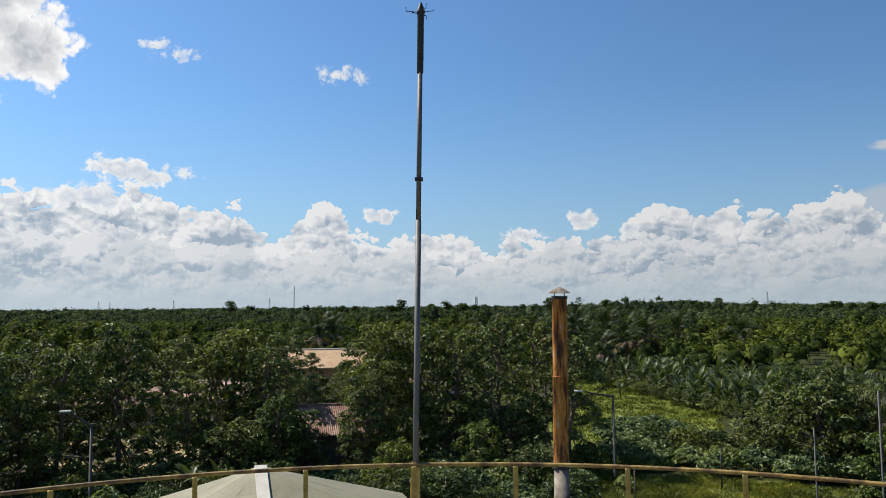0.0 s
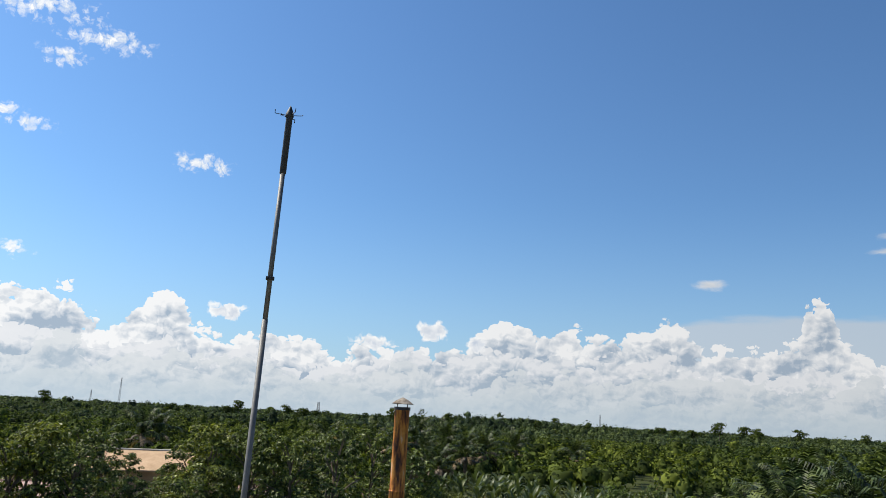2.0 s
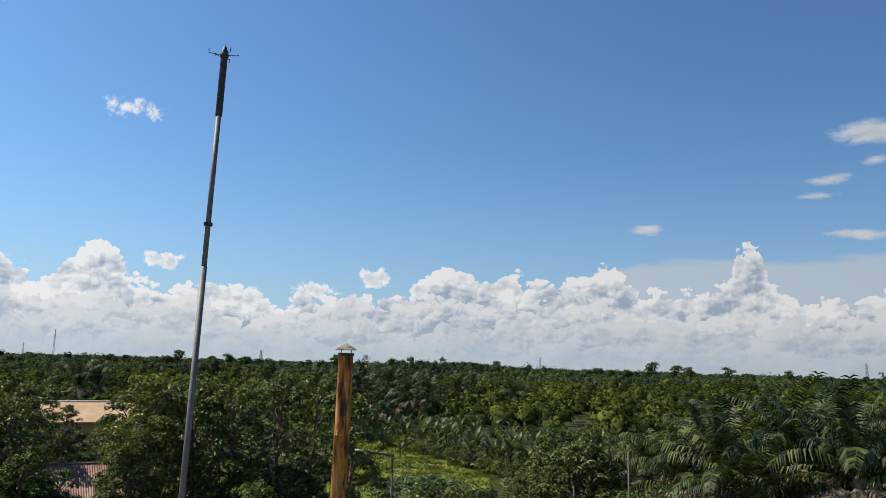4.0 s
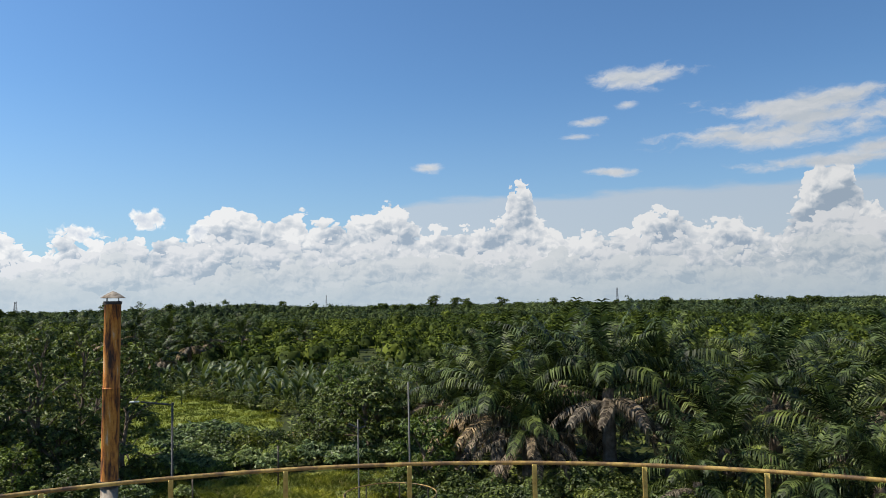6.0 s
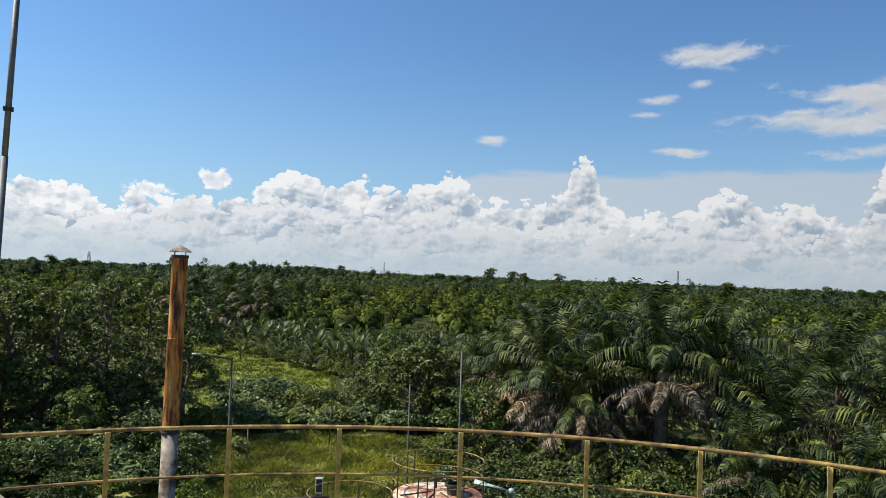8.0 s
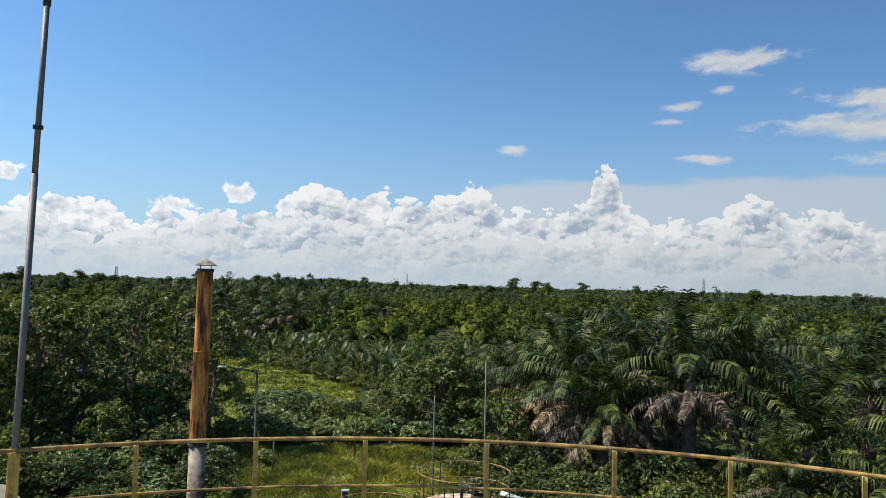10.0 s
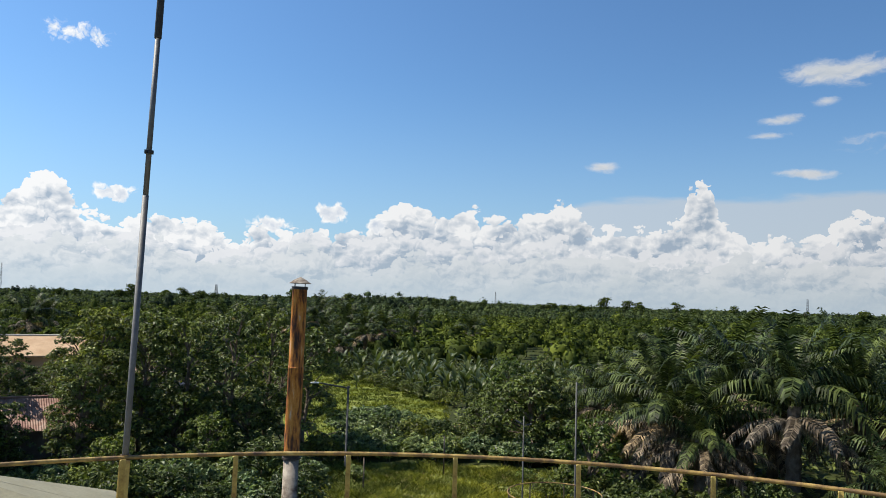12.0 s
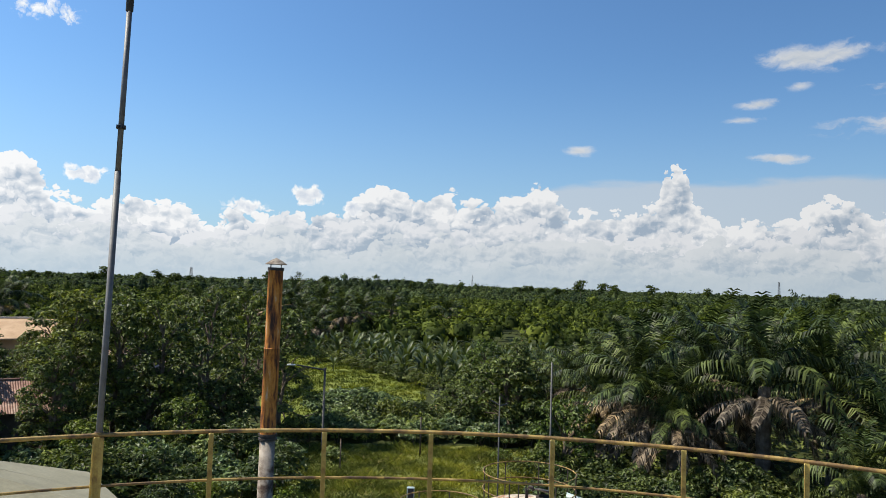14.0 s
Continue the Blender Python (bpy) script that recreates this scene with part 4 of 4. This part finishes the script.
bananas = [banana(61), banana(62), banana(63)]
spots = []
for d in range(90, 168, 4):
    for az in np.arange(9.5, 32.0, 1.3):
        near = np.interp(az, [9, 14, 19.5, 24, 31], [136, 118, 98, 92, 88])
        if d > near and d < near + 36:
            spots.append((az + srng.uniform(-0.6, 0.6), d + srng.uniform(-2, 2), srng.uniform(0.78, 1.08), srng.choice((0, 1, 2))))
spots += [(-16.5, 50, 0.8, 0), (-18.5, 52, 0.75, 1), (-14.8, 54, 0.8, 2), (13.0, 108, 0.5, 1), (25, 62, 0.6, 0)]
place_copies(bananas, spots)


# ---- forest to the horizon: one mass ----
def forest(name, seed, d0, d1, spacing, radius, height, per, leaf, label, ridge=0.0):
    rng = np.random.default_rng(seed)
    area = 0.5 * radians(104) * (d1 * d1 - d0 * d0)
    n = int(area / spacing ** 2)
    d = np.sqrt(rng.uniform(d0 * d0, d1 * d1, n))
    a = np.radians(rng.uniform(-39, 65, n))
    ok = d > np.interp(np.degrees(a), [-45, 7, 8, 11, 14, 19.5, 24, 31, 32, 73], [140, 140, 152, 152, 148, 138, 130, 124, 122, 122])
    d, a, n = d[ok], a[ok], int(ok.sum())
    x, y = d * np.sin(a), d * np.cos(a)
    low = 0.72 + 0.5 * (np.sin(x * 0.021 + 1.3) * np.cos(y * 0.017) * 0.5 + 0.5)
    h = (height + ridge * np.exp(-((np.degrees(a) - 16) / 11) ** 2) * np.clip((d - d0) / (d1 - d0) * 1.6, 0, 1)) * low * (rng.uniform(0.66, 1.15, n) if d1 < 500 else rng.uniform(0.84, 1.1, n)) * np.where(rng.random(n) < 0.04, 1.25, 1.0)
    r = radius * rng.uniform(0.7, 1.3, n)
    o = unit(rng.normal(0, 1, (n, per, 3)))
    o[..., 2] = np.where(rng.random((n, per)) < 0.1, -np.abs(o[..., 2]) * 1.3, np.abs(o[..., 2]) - 0.1)
    ph = rng.uniform(0, 6, (n, 1))
    lump = 1 + 0.25 * np.sin(o[..., 0] * 5 + ph) * np.sin(o[..., 1] * 5 + 2 * ph) + 0.2 * np.sin(o[..., 2] * 7 + ph)
    C = np.stack([x, y, h - r * 0.75], 1)[:, None, :]
    P = C + o * (lump * rng.uniform(0.8, 1.03, (n, per)))[..., None] * (r[:, None, None] * np.array([1, 1, 0.95]))
    v, f = leaves(rng, P.reshape(-1, 3), o.reshape(-1, 3), leaf, 0.8, 0.15, 0.25, 0.16)
    # the closed inner mass of each crown
    us, ts = np.linspace(0, 2 * np.pi, 7)[:-1], np.array([0.2, 0.95, 1.9])
    ring = np.array([[np.sin(t) * np.cos(u), np.sin(t) * np.sin(u), np.cos(t)] for t in ts for u in us])
    swell = 1 + 0.2 * np.sin(ring[None, :, 0] * 5 + ph) * np.sin(ring[None, :, 1] * 5 + 2 * ph) + 0.16 * np.sin(ring[None, :, 2] * 7 + ph)
    core = (C + ring * (swell * 0.62)[..., None] * r[:, None, None]).reshape(-1, 3)
    quad = np.array([[6 * i + k, 6 * i + (k + 1) % 6, 6 * i + 6 + (k + 1) % 6, 6 * i + 6 + k] for i in range(2) for k in range(6)])
    f = np.concatenate([f, (np.arange(n)[:, None, None] * 18 + quad).reshape(-1, 4) + len(v)])
    v = np.concatenate([v, core])
    # beyond the near belt the leaves carry painted haze
    tagged(put_mesh(name, v, f, M_FOREST if d1 < 500 else M_FAR_HAZE, smooth=True), label, "forest", kind="stuff")


forest("forest_near", 71, 122, 340, 5.4, 2.7, 6.8, 66, 0.8, "dense mixed green woodland of uneven tree crowns")
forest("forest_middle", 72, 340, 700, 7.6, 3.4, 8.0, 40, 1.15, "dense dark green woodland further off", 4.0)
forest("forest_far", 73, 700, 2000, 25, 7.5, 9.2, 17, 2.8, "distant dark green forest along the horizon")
rng_ = np.random.default_rng(74)
for k, az in enumerate((-4.0, -3.2, 0.2, 1.6, 3.2, 8.0, 12.0, 16.5, 18.0, 20.0, 31.4, 33.0, 33.8, 36.5, 40.5, 48.6, 58.5, -15.8, *rng_.uniform(-8, 60, 34))):
    d = 480 + 40 * (k % 5)
    hh = (12.5 + 1.4 * ((k * 7) % 4) if k < 18 else rng_.uniform(11.0, 14.0)) + (2.5 if 31 < az < 34.5 else 0)
    wide = 1.0 if k < 18 else rng_.uniform(0.55, 0.9)
    tall = thing("emergent_tree", at(az, d), label="tall single tree standing above the far woodland", category="tree", group="emergent trees")
    bm = bmesh.new()
    tube(bm, [(0, 0, 0), (0.3, 0, hh * 0.5), (0, 0, hh * 0.95)], [0.35, 0.25, 0.1], 6)
    part("trunk", bm, M_BARK, tall)
    P, O = clumps(rng_, [(rng_.uniform(-2, 2), rng_.uniform(-2, 2), hh * f, 3.4 * wide, 3.4 * wide, 1.9 * wide) for f in (0.62, 0.72, 0.82, 0.92)], 1.6)
    v, f = leaves(rng_, P, O, 1.0, 0.7)
    put_mesh("crown", v, f, M_FOREST, tall)


# ---- grass ----
def grass(name, seed, n, az0, az1, d0, d1, tall, label, blades=6, w=0.05, material=M_GRASS):
    rng = np.random.default_rng(seed)
    d = np.sqrt(rng.uniform(d0 * d0, d1 * d1, n))
    a = np.radians(rng.uniform(az0, az1, n))
    c = np.stack([d * np.sin(a), d * np.cos(a), 0 * d], 1)
    k = 0.55 + 0.9 * (0.5 + 0.5 * np.sin(c[:, 0] * 0.9) * np.cos(c[:, 1] * 0.7 + 1))
    c = np.repeat(c, blades, 0) + np.append(rng.normal(0, 0.14, (n * blades, 2)), np.zeros((n * blades, 1)), 1)
    h = np.repeat(k, blades) * tall * rng.uniform(0.5, 1.2, n * blades)
    th = rng.uniform(0, 6.28, n * blades)
    side = np.stack([np.cos(th), np.sin(th), 0 * th], 1) * w
    lean = np.append(rng.normal(0, 0.65, (n * blades, 2)), np.ones((n * blades, 1)), 1) * h[:, None]
    v = np.stack([c - side * 0.5, c + side * 0.5, c + lean * 0.6 + side * 0.35, c + lean + np.array([0, 0, -0.12]) * h[:, None]], 1)
    tagged(put_mesh(name, v.reshape(-1, 3), np.arange(4 * len(c)).reshape(-1, 4), material), label, "grass", kind="stuff")


grass("tall_grass", 81, 10000, 7, 31, 38, 60, 0.42, "tall yellow-green grass with dry stalks")
grass("pasture_grass", 82, 8000, 8.0, 20, 66, 134, 0.32, "bright green pasture grass in the clearing", 5, 0.09, M_TURF)

rng_ = np.random.default_rng(83)
d_ = np.sqrt(rng_.uniform(34.0 ** 2, 160.0 ** 2, 65000))
a_ = rng_.uniform(-40, 68, 65000)
keep_ = ~(((a_ > 4.5) & (a_ < 29.5) & (d_ < 61)) | ((a_ > 7.5) & (a_ < 20.5) & (d_ > 67) & (d_ < np.interp(a_, [8, 10.5, 12.5, 14.5, 16.5, 18, 20.5], [134, 134, 124, 115, 106, 99, 92]))))
d_, a_ = d_[keep_], np.radians(a_[keep_])
P_ = np.stack([d_ * np.sin(a_), d_ * np.cos(a_), rng_.uniform(0.1, 1.1, len(d_))], 1)
v_, f_ = leaves(rng_, P_, np.tile(np.array([0.0, -0.2, 0.8]), (len(P_), 1)), 0.62, 0.6)
tagged(put_mesh("undergrowth", v_, f_, M_TREE), "dark low undergrowth between shrubs and trees", "undergrowth", kind="stuff")

# ---- small blue tanks below ----
def small_tank(az, d, ztop, r, ring_r, label, body):
    tk = thing("small_tank", at(az, d), -az, label, "tank", "small tanks")
    bm = bmesh.new()
    lathe(bm, [(r, 0), (r, ztop - 0.02)], 40)
    part("shell", bm, body, tk, smooth=False)
    bm = bmesh.new()
    lathe(bm, [(r + 0.05, ztop - 0.05), (r + 0.05, ztop), (r * 0.5, ztop + 0.05), (0.02, ztop + 0.09)], 40)
    part("lid", bm, M_RUSTTOP, tk, "rust-stained flaking lid")
    for z, nm in ((0.98, "upper_hoop"), (0.5, "middle_hoop")):
        bm = bmesh.new()
        tube(bm, ring_points(ring_r, ztop + z, 40), 0.017, 7, True)
        part(nm, bm, M_RAIL_TOP, tk, "brown and yellow rail hoop", True)
    for k in range(8):
        bm = bmesh.new()
        tube(bm, [at(k * 45 + 12, ring_r, ztop - 0.1), at(k * 45 + 12, ring_r, ztop + 0.98)], 0.02, 6)
        part("post", bm, M_DARKIRON, tk)
    bm = bmesh.new()
    lathe(bm, [(0.20, 0), (0.20, 0.26), (0.27, 0.27), (0.27, 0.33), (0.20, 0.335), (0.20, 0.27), (0.02, 0.27)], 20)
    o = part("manhole", bm, M_DARKIRON, tk, "round hatch neck")
    o.location = (r * 0.38, -r * 0.1, ztop + 0.02)
    bm = bmesh.new()
    lathe(bm, [(0.29, 0), (0.29, 0.03), (0.1, 0.06), (0.02, 0.065)], 20)
    o = part("hatch_cover", bm, M_LAMPPOST, tk, "propped round hatch cover")
    o.matrix_local = pose(r * 0.36, r * 0.1, ztop + 0.42, -18, 12, 0)
    bm = bmesh.new()
    tube(bm, [(0, 0, 0), (0, 0, 0.34), (0.06, 0, 0.42), (0.16, 0, 0.42), (0.2, 0, 0.34)], 0.05, 8)
    o = part("vent_pipe", bm, M_DARKIRON, tk)
    o.location = (-r * 0.05, r * 0.3, ztop + 0.03)
    for k in range(3):
        bm = bmesh.new()
        a = radians(200 + 50 * k)
        tube(bm, [(0.2 * math.cos(a), 0.2 * math.sin(a), ztop + 0.10), (r * 0.9 * math.cos(a), r * 0.9 * math.sin(a), ztop + 0.04)], 0.02, 5)
        part("lid_rib", bm, M_DARKIRON, tk)
    for s in (-0.22, 0.22):
        bm = bmesh.new()
        tube(bm, [(s - 0.3, -r - 0.16, 0.0), (s - 0.3, -r - 0.16, ztop + 0.98), (s - 0.3, -r + 0.2, ztop + 0.98)], 0.02, 6)
        part("ladder_rail", bm, M_DARKIRON, tk)
    for k in range(int(ztop / 0.3)):
        bm = bmesh.new()
        tube(bm, [(-0.52, -r - 0.16, 0.3 + 0.3 * k), (-0.08, -r - 0.16, 0.3 + 0.3 * k)], 0.012, 5)
        part("rung", bm, M_DARKIRON, tk)
    return tk


small_tank(28.05, 22.0, EYE - 22.0 * math.tan(radians(16.1)), 1.24, 1.33, "faded blue steel tank with rusty lid and hoop rails", M_BLUE)
small_tank(21.5, 20.6, EYE - 20.6 * math.tan(radians(18.6)), 1.36, 1.14, "steel tank with a rust-stained lid and hoop rails", M_BLUE)


def pipe_run(name, pts, r, material, label):
    ob = thing(name, pts[0], 0, label, "pipe")
    base = Vector(pts[0])
    bm = bmesh.new()
    tube(bm, [Vector(p) - base for p in pts], r, 10)
    part("pipe", bm, material, ob, smooth=True)
    for p in pts[1:-1]:
        bm = bmesh.new()
        bmesh.ops.create_icosphere(bm, subdivisions=2, radius=r * 1.35)
        o = part("elbow", bm, material, ob, smooth=True)
        o.location = Vector(p) - base
    return ob


zb = EYE - 22 * math.tan(radians(15.6))
pipe_run("bent_pipe", [at(33.6, 22.6), at(33.6, 22.6, zb - 0.18), at(30.8, 22.6, zb + 0.05)], 0.075, M_PIPE, "pale blue bent pipe beside the blue tank")
pipe_run("drain_pipe", [at(32.0, 21.6), at(32.0, 21.6, zb - 1.0), at(31.2, 21.7, zb - 0.75)], 0.06, M_DARKIRON, "dark bent drain pipe beside the tank")
zl = EYE - 21 * math.tan(radians(16.55))
pipe_run("handrail_pipe", [at(15.4, 21), at(15.4, 21, zl), at(20.0, 21, zl + 0.06)], 0.035, M_DARKIRON, "dark pipe handrail of a lower platform")
pipe_run("handrail_pipe", [at(16.6, 21.2), at(16.6, 21.2, zl - 0.35), at(20.0, 21.2, zl - 0.1)], 0.03, M_DARKIRON, "dark pipe handrail of a lower platform")

box_post = thing("control_box", at(19.2, 22.2), -19.2, "small dark and pale electrical box on a thin post", "electrical box")
bm = bmesh.new()
tube(bm, [(0, 0, 0), (0, 0, 6.8)], 0.04, 8)
part("post", bm, M_DARKIRON, box_post)
bm = bmesh.new()
box(bm, -0.11, 0.11, -0.08, 0.08, 6.55, 7.0, 0.015)
part("casing", bm, M_PIPE, box_post, "pale casing")
bm = bmesh.new()
box(bm, -0.085, 0.085, -0.092, -0.082, 6.62, 6.98, 0.004)
part("front_panel", bm, M_BLACK, box_post, "black front panel")

for az, d, top, r, m, lab in ((29.5, 24, EYE - 24 * math.tan(radians(5.75)), 0.033, M_LAMPPOST, "thin pale steel pole standing in shrubs"),
                              (25.66, 30, EYE - 30 * math.tan(radians(8.4)), 0.034, M_LAMPPOST, "dark weathered post with a crossarm"),
                              (19.75, 57, 2.9, 0.06, M_DARKIRON, "short dark post at the edge of the grass"),
                              (13.8, 52, 2.2, 0.05, M_BARK, "thin dead stem standing in grass")):
    pl = thing("pole", at(az, d), -az, lab, "pole")
    bm = bmesh.new()
    tube(bm, [(0, 0, 0), (0.02, 0, top * 0.5), (0, 0, top)], [r * 1.15, r, r * 0.9], 8)
    part("shaft", bm, m, pl, smooth=True)
    if "crossarm" in lab:
        bm = bmesh.new()
        tube(bm, [(-0.35, 0, top - 0.15), (0.02, 0, top - 0.35), (0.3, 0, top - 0.28)], 0.03, 6)
        part("crossarm", bm, m, pl)


def street_lamp(az, d, top, arm, tip_drop, label):
    ob = thing("street_lamp", at(az, d), -az, label, "street lamp", "street lamps")
    bm = bmesh.new()
    lathe(bm, [(0.17, 0), (0.17, 0.25), (0.10, 0.3), (0.075, top)], 12)
    part("post", bm, M_LAMPPOST, ob, smooth=True)
    bm = bmesh.new()
    lathe(bm, [(0.06, 0), (0.11, 0.02), (0.11, 0.2), (0.02, 0.22)], 10)
    o = part("post_head", bm, M_LAMPPOST, ob)
    o.location.z = top - 0.05
    bm = bmesh.new()
    tube(bm, [(0, 0, top), (arm * 0.5, 0, top + tip_drop * 0.55), (arm * 0.85, 0, top + tip_drop * 0.95)], [0.07, 0.062, 0.055], 8)
    part("arm", bm, M_LAMPPOST, ob)
    bm = bmesh.new()
    box(bm, -0.35, 0.3, -0.13, 0.13, -0.06, 0.06, 0.04)
    o = part("lamp_head", bm, M_LAMPHEAD, ob, "pale lamp head")
    o.location = (arm, 0, top + tip_drop)
    bm = bmesh.new()
    box(bm, -0.25, 0.2, -0.09, 0.09, -0.015, 0.015, 0.01)
    o2 = part("lens", bm, M_GLASS, o)
    o2.location.z = -0.075


street_lamp(12.42, 58, EYE - 58 * math.tan(radians(6.75)), -2.5, 0.36, "dark street lamp with a long side arm")
street_lamp(-24.9, 52, EYE - 52 * math.tan(radians(7.95)), -1.45, 1.0, "pale street lamp with a raised side arm among trees")

# ---- masts on the skyline ----
def lattice(az, d, h, w, label):
    ob = thing("lattice_tower", at(az, d), -az + 20, label, "tower", "skyline towers")
    for sx, sy in ((-1, -1), (1, -1), (1, 1), (-1, 1)):
        bm = bmesh.new()
        tube(bm, [(sx * w, sy * w, 0), (sx * w * 0.35, sy * w * 0.35, h)], w * 0.09, 4)
        part("leg", bm, M_MAST, ob)
    n = 9
    for k in range(n):
        bm = bmesh.new()
        z0, z1 = h * k / n, h * (k + 1) / n
        a, b = w * (1 - 0.65 * k / n), w * (1 - 0.65 * (k + 1) / n)
        for p, q in (((-1, -1), (1, -1)), ((1, -1), (1, 1)), ((1, 1), (-1, 1)), ((-1, 1), (-1, -1))):
            tube(bm, [(p[0] * a, p[1] * a, z0), (q[0] * b, q[1] * b, z1)], w * 0.055, 4)
            tube(bm, [(p[0] * b, p[1] * b, z1), (q[0] * b, q[1] * b, z1)], w * 0.055, 4)
        part("bracing", bm, M_MAST, ob)


lattice(2.5, 1100, EYE + 12.1, 2.6, "grey lattice tower above the far forest")
lattice(23.27, 1200, EYE + 16.0, 1.4, "slim grey lattice mast above the far forest")
lattice(45.1, 1200, EYE + 18.8, 1.9, "grey lattice mast above the far forest")
lattice(-11.2, 1300, EYE + 35.0, 1.3, "tall slim grey radio mast above the far forest")
for az, el in ((-24.6, 0.42), (-23.9, 0.38), (-19.7, 0.5), (-13.0, 0.62)):
    lattice(az, 1500, EYE + 1500 * math.tan(radians(el)), 1.5, "faint grey mast on the horizon")


# ---- buildings among the trees ----
def house(name, az, d, turn, w, dep, wall_h, ridge, wall_mat, roof_mat, label, windows=2):
    ob = thing(name, at(az, d), -az + turn, label, "house", "houses")
    for nm, x0, x1, y0, y1 in (("wall", -w / 2, w / 2, -dep / 2, -dep / 2 + 0.15), ("wall", -w / 2, w / 2, dep / 2 - 0.15, dep / 2),
                               ("wall", -w / 2, -w / 2 + 0.15, -dep / 2 + 0.15, dep / 2 - 0.15), ("wall", w / 2 - 0.15, w / 2, -dep / 2 + 0.15, dep / 2 - 0.15)):
        bm = bmesh.new()
        box(bm, x0, x1, y0, y1, 0, wall_h)
        part(nm, bm, wall_mat, ob)
    n = int((w + 1.0) / 0.16)
    xs = np.linspace(-w / 2 - 0.5, w / 2 + 0.5, n * 2 + 1)
    for s in (-1, 1):
        V, F = [], []
        for i, x in enumerate(xs):
            c = 0.035 if i % 2 else 0.0
            V += [(x, s * (dep / 2 + 0.6), wall_h - 0.12 + c), (x, 0, ridge + c), (x, s * (dep / 2 + 0.6), wall_h - 0.15 + c), (x, 0, ridge - 0.03 + c)]
        for i in range(len(xs) - 1):
            k = 4 * i
            F += [(k, k + 1, k + 5, k + 4), (k + 2, k + 6, k + 7, k + 3)]
        put_mesh("roof_sheet", V, F, roof_mat, ob)
    bm = bmesh.new()
    tube(bm, [(-w / 2 - 0.5, 0, ridge + 0.04), (w / 2 + 0.5, 0, ridge + 0.04)], 0.09, 8)
    part("ridge_cap", bm, roof_mat, ob)
    for k in range(windows):
        x = -w / 2 + w * (k + 0.5) / windows
        bm = bmesh.new()
        box(bm, x - 0.6, x + 0.6, -dep / 2 - 0.03, -dep / 2 + 0.02, 1.0, 2.1)
        wi = part("window", bm, M_LEDGE, ob)
        bm = bmesh.new()
        box(bm, x - 0.52, x + 0.52, -dep / 2 - 0.04, -dep / 2 - 0.034, 1.08, 2.02)
        part("pane", bm, M_GLASS, wi)
    return ob


house("shed", -8.7, 62, 6, 6.2, 5.0, 3.3, 5.1, M_WALLW, M_SHEET, "timber shed with a rusty corrugated sheet roof", 2)
house("house", -16.0, 92, -8, 12, 7, 3.0, 4.4, M_LEDGE, M_PINK, "small house with a faded red sheet roof", 3)
house("house", -23.5, 88, 14, 8, 6, 2.8, 4.5, M_LEDGE, M_SHEET, "small house with a rusty sheet roof", 2)
house("house", -2.0, 90, -6, 9, 7, 3.0, 4.6, M_LEDGE, M_PINK, "small house with a faded red sheet roof", 3)
hall = thing("hall", at(-8.8, 104), 8.8, "two-storey tan plastered hall with a low tan roof", "building")
zt = EYE - 98 * math.tan(radians(4.5))
for nm, x0, x1, y0, y1 in (("wall", -7.2, 4.6, -5, -4.75), ("wall", -7.2, 4.6, 4.75, 5), ("wall", -7.2, -6.95, -4.75, 4.75), ("wall", 4.35, 4.6, -4.75, 4.75)):
    bm = bmesh.new()
    box(bm, x0, x1, y0, y1, 0, zt)
    part(nm, bm, M_TAN, hall)
for sgn in (-1, 1):
    bm = bmesh.new()
    y0, y1 = sgn * 5.9, sgn * 0.05
    vs = [bm.verts.new(v) for v in ((-8, y0, zt - 0.1), (5.4, y0, zt - 0.1), (5.4, y1, zt + 1.9), (-8, y1, zt + 1.9), (-8, y0, zt - 0.25), (5.4, y0, zt - 0.25), (5.4, y1, zt + 1.75), (-8, y1, zt + 1.75))]
    for f in ((0, 1, 2, 3), (7, 6, 5, 4), (0, 4, 5, 1), (1, 5, 6, 2), (2, 6, 7, 3), (3, 7, 4, 0)):
        bm.faces.new([vs[i] for i in f])
    part("roof_slope", bm, M_TAN, hall, "tan roof slope")
bm = bmesh.new()
box(bm, -8.1, 5.5, -0.22, 0.22, zt + 1.86, zt + 2.02, 0.03)
part("ridge", bm, M_LEDGE, hall, "pale ridge capping")
for k in range(4):
    bm = bmesh.new()
    box(bm, -6.4 + k * 2.8, -5.2 + k * 2.8, -5.03, -4.98, 1.0, 2.4)
    wi = part("window", bm, M_LEDGE, hall)
    bm = bmesh.new()
    box(bm, -6.3 + k * 2.8, -5.3 + k * 2.8, -5.04, -5.034, 1.1, 2.3)
    part("pane", bm, M_GLASS, wi)
